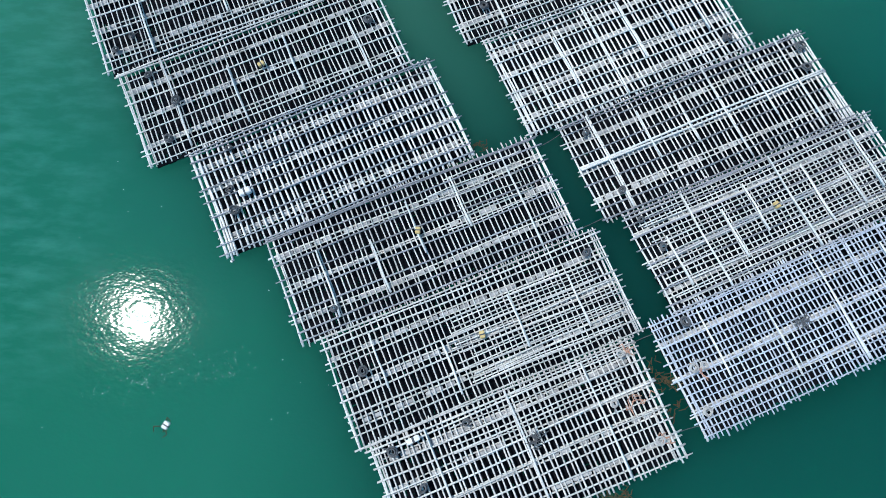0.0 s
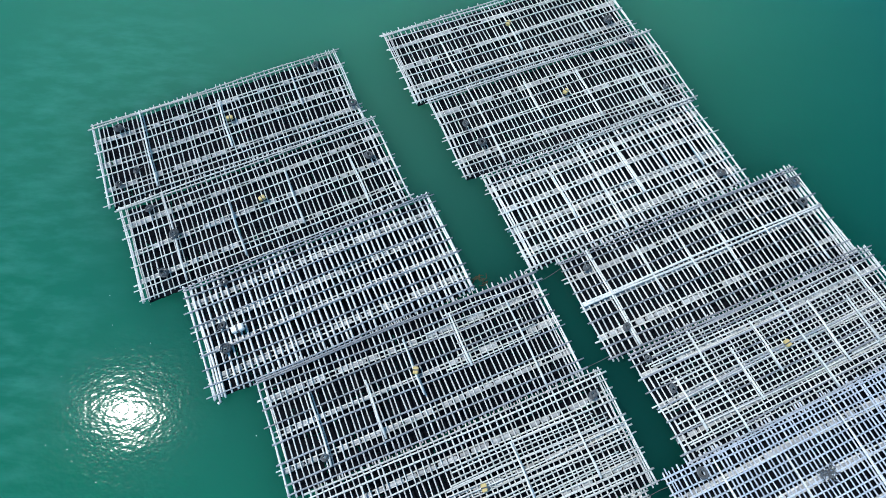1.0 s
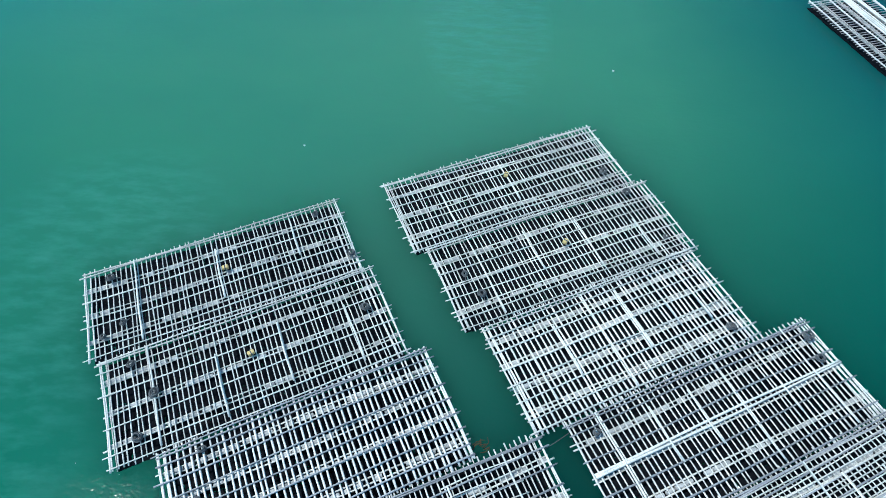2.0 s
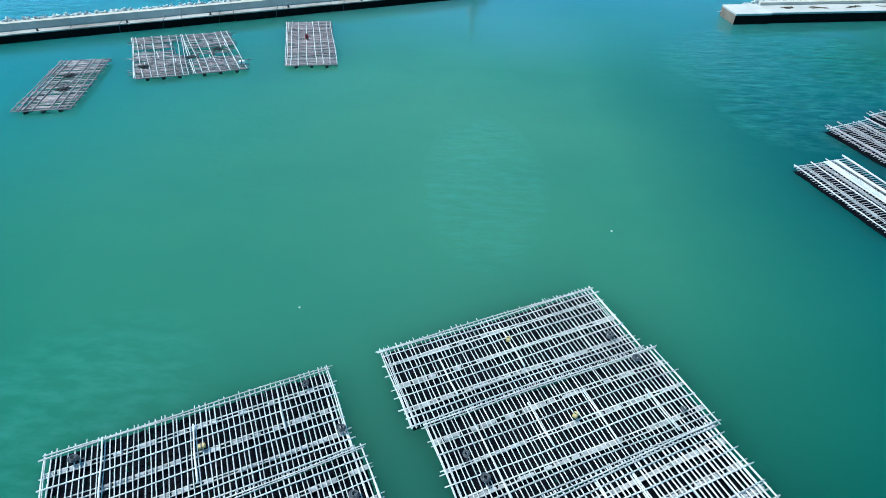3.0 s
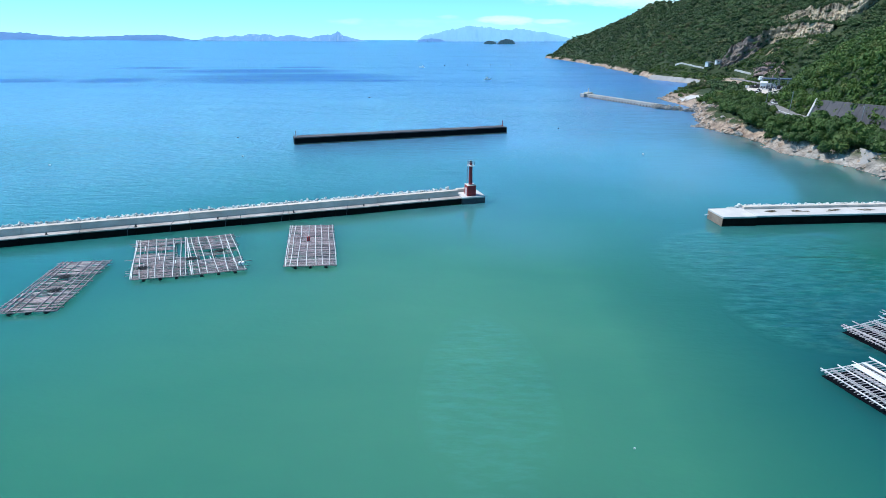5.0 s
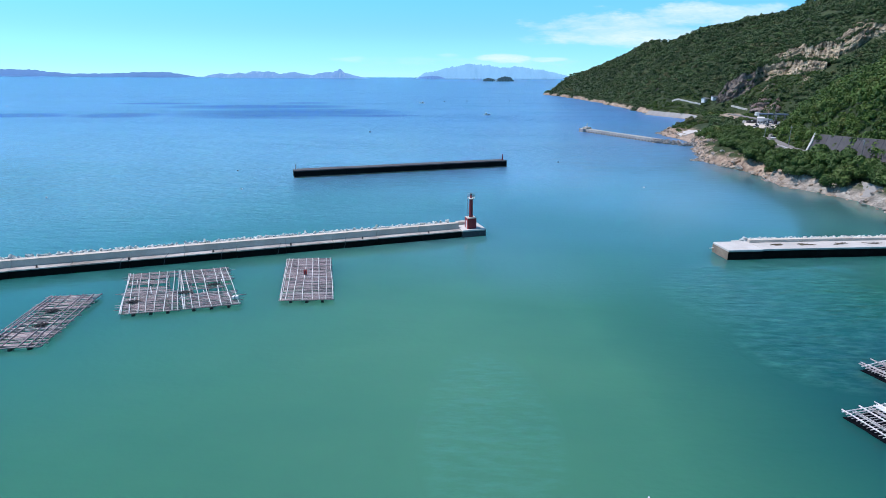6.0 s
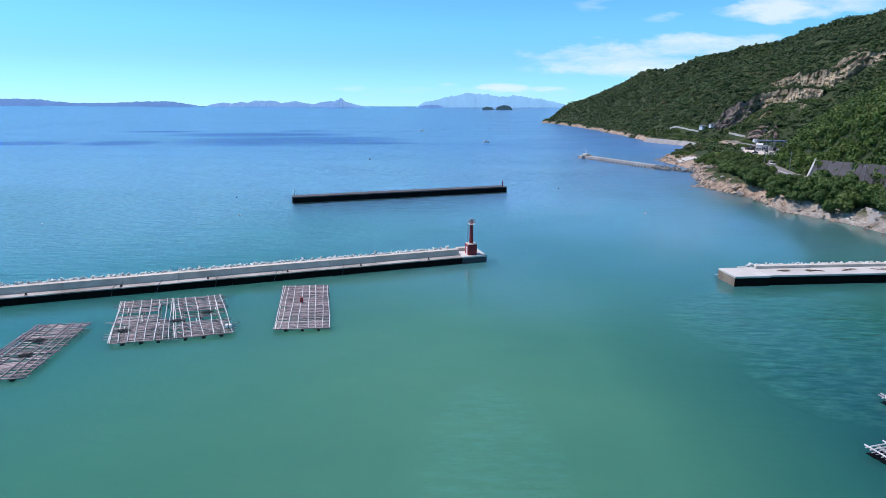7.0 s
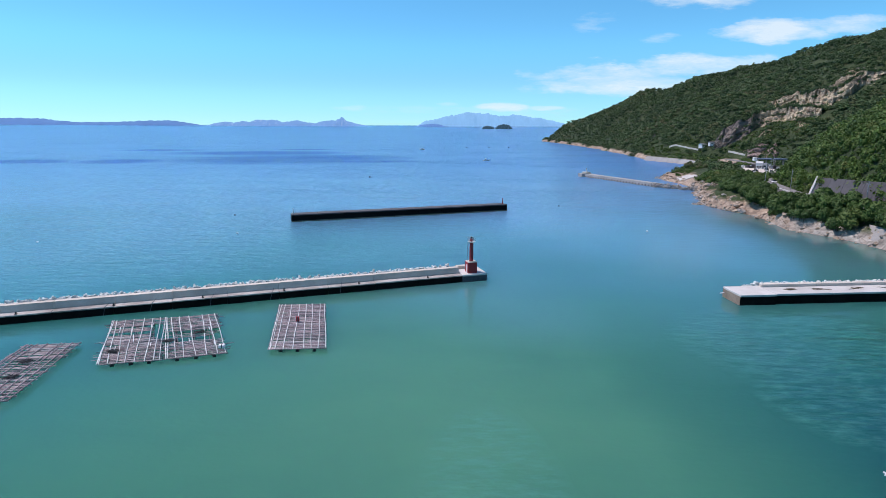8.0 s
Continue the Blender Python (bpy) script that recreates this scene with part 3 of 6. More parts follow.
def breakwater_far():
    root = tagged(new("detached_breakwater"), "low dark detached concrete breakwater in open water", "breakwater")
    root.matrix_world = pose(26.0, 250.8, 0, 0, 0, 19.6)
    for k in range(9):
        x = -87.4 * (k + 1) / 9
        bm = box(bmesh.new(), (x + 0.03, 0.05 * math.sin(k * 3.1), -1.5), (x + 9.68, 5.0, 2.25 + 0.05 * math.sin(k * 1.3)), 0.06)
        part("tidal_face", bm, CONCRETE_WET_SHADE, root)
        part("foot_strip", box(bmesh.new(), (x + 0.03, -0.1, -1.4), (x + 9.68, 0.04, 0.38), 0.02), CONCRETE_BROWN, root)
        bm = box(bmesh.new(), (x + 0.03, 0.02, 2.31), (x + 9.68, 5.0, 2.7), 0.06)
        part("cap_slab", bm, CONCRETE_DARK, root)
    for name, x, mat, h in (("marker_post", -86.6, PAINT_WHITE, 2.0), ("marker_post", -1.2, RED, 2.1)):
        bm = bmesh.new()
        tube(bm, (x, 2, 2.7), (x, 2, 2.7 + h * 0.35), 0.3, 0.26, 10)
        tube(bm, (x, 2, 2.7 + h * 0.35), (x, 2, 2.7 + h), 0.17, 0.13, 10)
        tube(bm, (x, 2, 2.7 + h), (x, 2, 2.7 + h * 1.15), 0.2, 0.08, 10)
        part(name, bm, mat, root, "white post light" if mat is PAINT_WHITE else "red post light")


def right_pier():
    root = tagged(new("harbour_pier"), "low concrete pier with pale deck and black tidal face", "pier")
    root.matrix_world = pose(58.6, 125.2, 0, 0, 0, 4.6)
    blocks = [(0.0, 7.6, -0.35)] + [(7.6 + 12.0 * k, 12.0, 0.0) for k in range(5)]
    for x, w, y in blocks:
        part("tidal_face", box(bmesh.new(), (x + 0.03, y, -1.5), (x + w - 0.03, 5.8, 1.75), 0.06), CONCRETE_WET_SHADE if x else CONCRETE_BROWN, root)
        part("deck_slab", box(bmesh.new(), (x + 0.03, y - 0.05, 1.752), (x + w - 0.03, 5.85, 2.15), 0.06), CONCRETE_DECK, root)
        if x:
            part("parapet_block", box(bmesh.new(), (x + 0.03, 4.7, 2.152), (x + w - 0.03, 5.6, 2.75), 0.05), CONCRETE, root)
    # thin near-black sheet gives the end block's front its shade as colour
    part("front_stain", box(bmesh.new(), (0.02, -0.37, -1.4), (7.56, -0.352, 1.7), 0.0), CONCRETE_WET_SHADE, root)
    # brown strands added in place of long stains on the deck
    for k, x in enumerate((12.0, 19.0, 26.5, 34.0)):
        bm = bmesh.new()
        rng = random.Random(k)
        at = Vector((x - 1.2, 2.4, 2.24))
        for j in range(16):
            to = Vector((x + rng.uniform(-2.2, 2.2), 2.4 + rng.uniform(-0.7, 0.9), 2.24))
            tube(bm, at, to, 0.03, 0.03, 5)
            at = to
        heap = tagged(new("rope", mesh_of("rope", bm, WEED)), "brown tangled strands standing for stains on pale pier deck", "rope", "ropes on the pier")
        heap.matrix_world = root.matrix_world.copy()
    post = bmesh.new()
    tube(post, (-0.9, 5.2, 0.9), (0.0, 5.2, 1.0), 0.09, 0.09, 8)
    part("fender_bar", post, PAINT_WHITE, root)


breakwater_near()
lighthouse_platform()
lighthouse()
breakwater_far()
right_pier()


def tetrapod_mesh():
    bm = bmesh.new()
    for way in ((0, 0, 1), (0.943, 0, -0.333), (-0.471, 0.816, -0.333), (-0.471, -0.816, -0.333)):
        tube(bm, (0, 0, 0), Vector(way) * 1.0, 0.42, 0.27, 8)
    return mesh_of("tetrapod", bm, TETRA)


def tetrapods():
    """Armour blocks heaped on the seaward side."""
    me = tetrapod_mesh()
    rng = random.Random(5)

    def heap(m, x0, x1, y, top, count, spread, label):
        for k in range(count):
            x = x0 + (x1 - x0) * (k + rng.uniform(-0.4, 0.4)) / count
            row = k % 3
            z = top - row * 0.4 + rng.uniform(-0.25, 0.2)
            ob = new("tetrapod", me)
            s = rng.uniform(0.6, 0.85)
            ob.matrix_world = m @ pose(x, y + 0.2 + row * spread + rng.uniform(-0.3, 0.3), z, rng.uniform(0, 360), rng.uniform(0, 360), rng.uniform(0, 360)) @ Matrix.Scale(s, 4)
            tagged(ob, label, "tetrapod", "tetrapods behind the breakwater")

    heap(pose(4.0, 141.35, 0, 0, 0, 19.2), -138, -1.5, 4.1, 2.65, 235, 0.8, "pale concrete tetrapod heaped against a breakwater parapet")
    heap(pose(58.6, 125.2, 0, 0, 0, 4.6), 7.5, 66, 6.4, 2.1, 100, 0.8, "pale concrete tetrapod heaped behind the pier")


tetrapods()


CONCRETE_WORN = plain("worn_concrete", (0.28, 0.265, 0.25), (0.46, 0.44, 0.41), 0.25, 0.9, 12.0, 0.3, 0.03, piece=0.1)


def far_pier():
    root = tagged(new("fishing_pier"), "narrow pale concrete pier ending in rock armour", "pier")
    a, b = Vector((99.5, 411.0)), Vector((124.0, 346.0))
    ang = math.degrees(math.atan2(b.y - a.y, b.x - a.x))
    root.matrix_world = pose(a.x, a.y, 0, 0, 0, ang)
    length = (b - a).length
    n = 8
    for k in range(n):
        x = length * k / n
        part("deck_block", box(bmesh.new(), (x + 0.05, -2.4, -1.2), (x + length / n - 0.05, 2.4, 2.1), 0.08), CONCRETE_WORN, root)
        for j in range(3):
            part("tidal_face", box(bmesh.new(), (x + 0.6 + j * 3, -2.46, -0.6), (x + 1.8 + j * 3, -2.402, 0.9)), CONCRETE_DARK, root)
    part("pier_head", box(bmesh.new(), (-5.0, -4.5, -1.2), (-0.02, 3.2, 2.3), 0.1), CONCRETE_WORN, root)
    part("upper_step", box(bmesh.new(), (-4.2, -2.0, 2.302), (0.5, 1.8, 3.3), 0.1), CONCRETE, root)
    part("post", tube(bmesh.new(), (-2, 0, 3.3), (-2, 0, 6.0), 0.25, 0.2, 8), PAINT_WHITE, root, "white post light")


far_pier()


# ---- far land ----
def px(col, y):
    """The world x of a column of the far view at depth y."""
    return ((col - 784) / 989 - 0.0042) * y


def skyline(name, y, base, profile, seed, mat, label, unit, quarry=None, depth=160.0):
    """A far island whose crest follows a profile of (column, height) steps."""
    n, m = 150, 8
    cols, highs = [p[0] for p in profile], [p[1] for p in profile]
    verts, faces = [], []
    for i in range(n + 1):
        col = cols[0] + (cols[-1] - cols[0]) * i / n
        h = float(np.interp(col, cols, highs)) * (1 + 0.10 * noise.noise((col * 0.13, seed, 0)) + 0.10 * noise.noise((col * 0.5, seed, 2)))
        for k in range(m):
            g = k / (m - 1)
            spur = 1.0 if k == m // 2 else 0.9 + 0.2 * noise.noise((col * 0.2, k * 0.8, seed))
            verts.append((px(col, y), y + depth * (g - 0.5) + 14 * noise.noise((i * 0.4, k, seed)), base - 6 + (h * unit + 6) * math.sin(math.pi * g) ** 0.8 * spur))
    for i in range(n):
        for k in range(m - 1):
            a = i * m + k
            faces.append((a, a + m, a + m + 1, a + 1))
    me = mesh_from(name, verts, faces, mat, smooth=True)
    if quarry:
        me.materials.append(HAZE_CUT)
        for f in me.polygons:
            i, k = divmod(f.index, m - 1)
            col = cols[0] + (cols[-1] - cols[0]) * i / n
            if quarry[0] < col < quarry[1] and k < 3 and noise.noise((col * 0.3, k * 0.9, seed)) > 0.27:
                f.material_index = 1
    return tagged(new(name, me), label, "island", kind="structure")


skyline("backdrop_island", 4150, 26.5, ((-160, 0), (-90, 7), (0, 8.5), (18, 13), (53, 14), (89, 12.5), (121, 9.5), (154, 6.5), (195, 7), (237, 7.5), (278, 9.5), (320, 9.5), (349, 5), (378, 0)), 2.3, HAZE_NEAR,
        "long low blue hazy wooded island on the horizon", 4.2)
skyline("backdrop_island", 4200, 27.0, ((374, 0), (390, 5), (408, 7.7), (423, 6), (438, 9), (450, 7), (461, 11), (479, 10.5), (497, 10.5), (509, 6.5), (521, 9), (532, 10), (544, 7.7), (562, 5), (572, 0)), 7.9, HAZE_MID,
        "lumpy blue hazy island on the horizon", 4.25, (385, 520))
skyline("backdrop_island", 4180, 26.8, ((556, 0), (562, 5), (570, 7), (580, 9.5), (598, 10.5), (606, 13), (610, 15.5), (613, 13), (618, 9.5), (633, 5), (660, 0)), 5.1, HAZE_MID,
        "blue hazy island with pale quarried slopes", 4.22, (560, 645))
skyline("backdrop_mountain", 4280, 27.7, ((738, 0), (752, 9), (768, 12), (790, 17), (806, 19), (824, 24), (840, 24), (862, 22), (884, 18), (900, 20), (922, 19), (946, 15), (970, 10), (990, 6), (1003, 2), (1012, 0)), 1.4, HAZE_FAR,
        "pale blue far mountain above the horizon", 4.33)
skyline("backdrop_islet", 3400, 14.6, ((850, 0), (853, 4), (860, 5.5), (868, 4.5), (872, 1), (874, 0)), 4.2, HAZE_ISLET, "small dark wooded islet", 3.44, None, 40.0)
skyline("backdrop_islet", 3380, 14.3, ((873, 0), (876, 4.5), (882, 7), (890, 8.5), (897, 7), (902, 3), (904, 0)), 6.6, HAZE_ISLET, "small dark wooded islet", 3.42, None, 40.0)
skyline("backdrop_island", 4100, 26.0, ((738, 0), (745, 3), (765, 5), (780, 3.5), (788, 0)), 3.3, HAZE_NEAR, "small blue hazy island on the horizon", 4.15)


# ---- clouds ----
def cloud_material():
    m, t, b = nodes_of("cloud_veil")
    out = t.nodes["Material Output"]
    where = place_of(t)
    sep = t.nodes.new("ShaderNodeSeparateXYZ")
    t.links.new(where, sep.inputs[0])
    soft = grain(t, place_of(t, (0.0017, 0.001, 0.0075), 0.0, (3.1, 0, 1.7)), 1.0, 8.0, 0.62)
    warp = add(t, "ShaderNodeTexNoise", Scale=1.0, Detail=6.0, Roughness=0.65)
    t.links.new(place_of(t, (0.0024, 0.001, 0.009), 0.0, (7.0, 0, 2.0)), warp.inputs["Vector"])
    wsep = t.nodes.new("ShaderNodeSeparateColor")
    t.links.new(warp.outputs["Color"], wsep.inputs[0])
    wx = calc(t, "MULTIPLY", calc(t, "SUBTRACT", wsep.outputs[0], 0.5), 1.3)
    wz = calc(t, "MULTIPLY", calc(t, "SUBTRACT", wsep.outputs[1], 0.5), 1.9)
    total = None
    # centre across, height, half width, half height, weight of each bank
    for cx, cz, rx, rz, weight in ((1110, 146, 220, 34, 0.85), (1230, 120, 150, 26, 1.0), (1330, 66, 120, 24, 1.15), (1470, 55, 150, 18, 0.8), (1210, 14, 110, 20, 0.75),
                                   (1038, 54, 60, 20, 0.42), (1153, 78, 40, 10, 0.5), (890, 190, 55, 9, 0.9), (960, 192, 40, 6, 0.7), (795, 186, 28, 6, 0.5), (620, 192, 40, 7, 0.4), (850, 200, 260, 14, 0.3)):
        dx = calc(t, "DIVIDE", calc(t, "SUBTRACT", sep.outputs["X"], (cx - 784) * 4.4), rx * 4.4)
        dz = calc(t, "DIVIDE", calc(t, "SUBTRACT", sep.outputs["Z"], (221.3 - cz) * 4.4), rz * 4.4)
        dx, dz = calc(t, "ADD", dx, wx), calc(t, "ADD", dz, wz)
        r2 = calc(t, "ADD", calc(t, "MULTIPLY", dx, dx), calc(t, "MULTIPLY", dz, dz))
        one = calc(t, "MULTIPLY", span(t, r2, 0.0, 1.0, 1.0, 0.0), weight)
        total = one if total is None else calc(t, "MAXIMUM", total, one)
    dense = span(t, calc(t, "ADD", total, calc(t, "MULTIPLY", calc(t, "SUBTRACT", soft, 0.5), 2.6)), 0.2, 1.15)
    dense = calc(t, "MULTIPLY", calc(t, "MULTIPLY", dense, span(t, total, 0.0, 0.45)), 0.8)
    clear = t.nodes.new("ShaderNodeBsdfTransparent")
    glow = add(t, "ShaderNodeEmission", Color=(0.80, 0.985, 1.0, 1), Strength=1.0)
    blend = t.nodes.new("ShaderNodeMixShader")
    t.links.new(dense, blend.inputs[0])
    t.links.new(clear.outputs[0], blend.inputs[1])
    t.links.new(glow.outputs[0], blend.inputs[2])
    t.links.new(blend.outputs[0], out.inputs["Surface"])
    return m


def clouds():
    """A thin veil of cloud far out over the sea."""
    w0, w1, h0, h1, n = -1200.0, 4200.0, 5.0, 1150.0, 24
    verts, faces = [], []
    for i in range(n + 1):
        x = w0 + (w1 - w0) * i / n
        for k in range(7):
            verts.append((x, 0.0, h0 + (h1 - h0) * k / 6))
    for i in range(n):
        for k in range(6):
            a = i * 7 + k
            faces.append((a, a + 7, a + 8, a + 1))
    veil = new("backdrop_cloud", mesh_from("backdrop_cloud", verts, faces, cloud_material()))
    veil.location = (-18, 4400, 35)
    veil.visible_shadow = False
    tagged(veil, "thin white clouds low in a bright blue sky", "cloud", kind="structure")


clouds()


# ---- oyster rafts ----
rng_raft = random.Random(11)
CROSS = {}
LONG = {}


def culms(store, name, length, r, mat, count=5, sway=0.05, sides=6):
    key = (name, round(length, 1), round(r, 3), mat.name)
    if key not in store:
        store[key] = [culm_mesh(name, length, r, mat, rng_raft, sides, sway) for _ in range(count)]
    return store[key]


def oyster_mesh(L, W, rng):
    """Rows of hanging lines, tops crowded at the water, near-black for shade under rafts."""
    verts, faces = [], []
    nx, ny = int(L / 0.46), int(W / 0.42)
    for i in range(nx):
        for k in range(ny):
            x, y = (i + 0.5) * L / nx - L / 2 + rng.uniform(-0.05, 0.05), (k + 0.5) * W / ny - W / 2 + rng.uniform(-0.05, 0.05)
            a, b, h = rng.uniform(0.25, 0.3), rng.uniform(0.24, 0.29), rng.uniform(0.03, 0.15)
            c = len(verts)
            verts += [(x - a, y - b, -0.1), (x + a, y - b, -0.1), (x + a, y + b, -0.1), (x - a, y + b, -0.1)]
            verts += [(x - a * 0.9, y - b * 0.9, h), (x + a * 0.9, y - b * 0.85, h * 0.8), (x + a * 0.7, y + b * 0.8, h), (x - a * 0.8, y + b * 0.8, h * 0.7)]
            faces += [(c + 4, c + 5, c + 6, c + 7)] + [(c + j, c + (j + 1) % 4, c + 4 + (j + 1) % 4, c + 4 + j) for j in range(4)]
    return mesh_from("oyster_bed", verts, faces, OYSTER_SHADE)


def float_mesh(name, r, length, mat):
    bm = tube(bmesh.new(), (-length / 2, 0, 0), (length / 2, 0, 0), r, r, 12)
    bmesh.ops.bevel(bm, geom=[e for e in bm.edges if len({round(v.co.x, 2) for v in e.verts}) == 1], offset=r * 0.25, segments=2, affect="EDGES")
    return mesh_of(name, bm, mat)


FLOATS = {"pale": float_mesh("float", 0.15, 0.62, FLOAT_PALE), "black": float_mesh("float", 0.28, 1.0, FLOAT_BLACK)}


def raft(cx, cy, ang, L, W, label, ang_v=None, crosses=52, cross_r=0.05, cross_mat=None, tops=5, top_mat=None, top_r=0.06, bands=3, band_fill=0.5, stripes=(), floats="pale",
         bright=4, lattice=(), gaps=(), mess=0.02, seed=1, deck=0.62, group="rafts moored side by side", over=0.3, oysters=True, mixed=(), sparse=(), bite=None, loose=0, spill=(-1, 1)):
    """An oyster raft: floats, paired beams along, a close row of culms across, a few long culms on top."""
    rng = random.Random(seed)
    cross_mat, top_mat = cross_mat or BAMBOO, top_mat or BAMBOO
    root = tagged(new("oyster_raft"), label, "oyster raft", group)
    if oysters:
        W, L = W + 0.35, L + 0.1
    root.matrix_world = pose(cx, cy, 0, 0, 0, ang)
    turn = 90.0 if ang_v is None else ang_v - ang
    vx, vy = math.cos(radians(turn)), math.sin(radians(turn))

    def at(u, v, z, spin=0.0):
        return pose(u + v * vx, v * vy, z, 0, 0, spin)

    # floats and paired beams
    for b in range(bands):
        v = ((b + 0.5) / bands - 0.5) * (W - 0.9) * (1.0 if bands > 1 else 0)
        for side in ((-0.16, 0.16) if oysters else (-0.2, 0.2)):
            me = rng.choice(culms(LONG, "beam", L + 0.55 if oysters else L - 0.6, 0.06, BAMBOO if oysters else BAMBOO_DARK, 3, 0.07))
            child("beam", me, root, at(rng.uniform(-0.2, 0.2), v + side + rng.uniform(-0.04, 0.04), deck - 0.16, rng.choice((0, 180)) + rng.uniform(-0.2, 0.2)))
        n = int(L / (0.72 if oysters else 1.15))
        for k in range(n):
            if rng.random() < (0.55 + 0.4 * band_fill if oysters else band_fill) or (not oysters and k == 0):
                u = (k + 0.5) * L / n - L / 2
                child("float", FLOATS[floats], root, at(u + rng.uniform(-0.1, 0.1), v, deck - (0.22 if oysters else 0.4), rng.uniform(-3, 3)))
    # culms across
    for k in range(crosses):
        u = (k + 0.5) / crosses * (L - 0.3) - (L - 0.3) / 2
        if any(a < u < b for a, b in gaps):
            continue
        cut = 1.0 if oysters or mess < 0.05 else rng.choice((1.0, 1.0, 0.9, 0.8, 0.68))
        shift = (1 - cut) * W / 2 * rng.choice((-1, 1))
        if any(a < u < b and rng.random() < chance for a, b, chance in sparse):
            continue
        if loose and rng.random() < 0.16:
            shift += rng.choice(spill) * rng.uniform(0.3, 1.4)
        if bite and bite[0] < u < bite[1]:
            cut = 1 - bite[2] * rng.uniform(0.55, 1.1)
            shift = (1 - cut) * W / 2
        me = rng.choice(culms(CROSS, "cross_pole", round((W + (0.36 if oysters else 0.15)) * cut, 1), cross_r * (1.0 if oysters else rng.choice((0.8, 1.0, 1.15))), rng.choice(mixed) if mixed else cross_mat, 5, 0.03 if oysters else 0.06))
        child("cross_pole", me, root, at(u + rng.uniform(-mess, mess) * 3, shift + rng.uniform(-mess, mess) * (8 if oysters else 4), deck + rng.uniform(-0.01, 0.02), turn + rng.choice((0, 180)) + rng.uniform(-mess, mess) * 25))
    # rims and long culms on top
    if not oysters:
        for u in (-(L / 2 - 0.02), L / 2 - 0.02):
            me = rng.choice(culms(CROSS, "end_pole", W + 0.3, 0.085, BAMBOO_BROWN, 2, 0.03))
            child("end_pole", me, root, at(u, 0, deck + 0.04, turn))
    if oysters:
        for u in (-(L / 2 - 0.05), -(L / 2 - 0.42), L / 2 - 0.05, L / 2 - 0.42, L / 2 - 0.75):
            me = rng.choice(culms(CROSS, "cross_pole", W + 0.15, cross_r, cross_mat, 5, 0.03))
            child("cross_pole", me, root, at(u + rng.uniform(-0.08, 0.08), 0, deck + 0.03, turn + rng.uniform(-0.4, 0.4)))
        for u in (-(L / 2 + 0.02), L / 2 + 0.02):
            me = rng.choice(culms(CROSS, "end_pole", W + 0.3, 0.065, BAMBOO_PALE, 2, 0.03))
            child("end_pole", me, root, at(u, 0, deck + 0.05, turn + rng.uniform(-0.4, 0.4)))
    for v in stripes:
        for side in (-0.13, 0.13):
            me = rng.choice(culms(LONG, "pale_beam", L, 0.09, BAMBOO_PALE, 2, 0.05))
            child("pale_beam", me, root, at(0, v + side, deck + cross_r + 0.09, rng.uniform(-0.3, 0.3)))
    spread = (W - 0.9) / 6
    rows = [-(W / 2 - 0.1), W / 2 - 0.1, W / 2 - 0.32] + ([-spread, spread, -2.65 * spread, 2.6 * spread][:tops] if tops <= 4 else [((j + 0.5) / tops - 0.5) * (W - 0.6) for j in range(tops)])
    for j, v in enumerate(rows):
        me = rng.choice(culms(LONG, "long_pole", L + over * 2, top_r, top_mat, 4, 0.06))
        child("long_pole", me, root, at(rng.uniform(-over, over) * 0.7, v + rng.uniform(-mess, mess) * (3 if oysters or j < 2 else 5), deck + cross_r + top_r, rng.choice((0, 180)) + rng.uniform(-mess, mess) * (10 if oysters else 22)))
    # a few pale culms laid over
    for k in range(bright):
        u = ((k + 0.5) / bright - 0.5) * L * 0.92 + rng.uniform(-0.4, 0.4)
        part_w = W * rng.choice((0.5, 0.62, 0.95))
        me = rng.choice(culms(CROSS, "pale_pole", part_w, 0.075, BAMBOO_PALE, 2, 0.03))
        child("pale_pole", me, root, at(u, (W - part_w) * rng.uniform(-0.5, 0.5) * 0.8, deck + cross_r * 2 + top_r * 2 + 0.04, turn + rng.uniform(-0.6, 0.6)))
    # bleached planks and broken lengths left lying
    for k in range(loose):
        me = rng.choice(culms(LONG, "plank", rng.choice((1.8, 2.8, 3.8)), 0.07, BAMBOO_PALE, 2, 0.02))
        child("plank", me, root, at(rng.uniform(-0.32, 0.36) * L, rng.choice((-0.34, -0.3, 0.02, 0.08, 0.3)) * W, deck + cross_r + 0.1, rng.uniform(-4, 4)))
    # extra thin culms lashed along
    for u0, u1, v0, v1, count in lattice:
        for k in range(count):
            v = (v0 + (v1 - v0) * (k + 0.5) / count) * W / 2
            a, b = sorted((u0 + rng.uniform(-0.1, 0.12), u1 - rng.uniform(-0.1, 0.12)))
            length = round((b - a) * L / 2, 0)
            me = rng.choice(culms(LONG, "thin_pole", length, 0.045, cross_mat, 2, 0.05))
            child("thin_pole", me, root, at((a + b) * L / 4, v, deck + cross_r + 0.05 + rng.uniform(0, 0.04), rng.uniform(-0.8, 0.8)))
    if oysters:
        tagged(child("oyster_bed", oyster_mesh(L - 0.35, W - 0.15, rng), root, Matrix.Identity(4), "hanging oyster lines, near-black for the shade under a raft"), kind="stuff")
    return root


G = "silvery bamboo oyster raft moored among others on green water"
raft(-17.5, 28.7, 23.3, 20.5, 7.7, G, seed=1, tops=3, bright=3, cross_r=0.045, band_fill=0.35)
raft(-13.55, 21.4, 24.6, 20.4, 7.8, G, seed=2, tops=4, bright=4, cross_r=0.045, band_fill=0.45)
raft(-8.15, 14.5, 24.4, 18.8, 8.1, "bright bamboo oyster raft with thick pale poles across", seed=3, crosses=45, cross_r=0.075, cross_mat=BAMBOO_PALE, tops=7, top_mat=BAMBOO_GREY, bright=0, band_fill=0.8, bands=4)
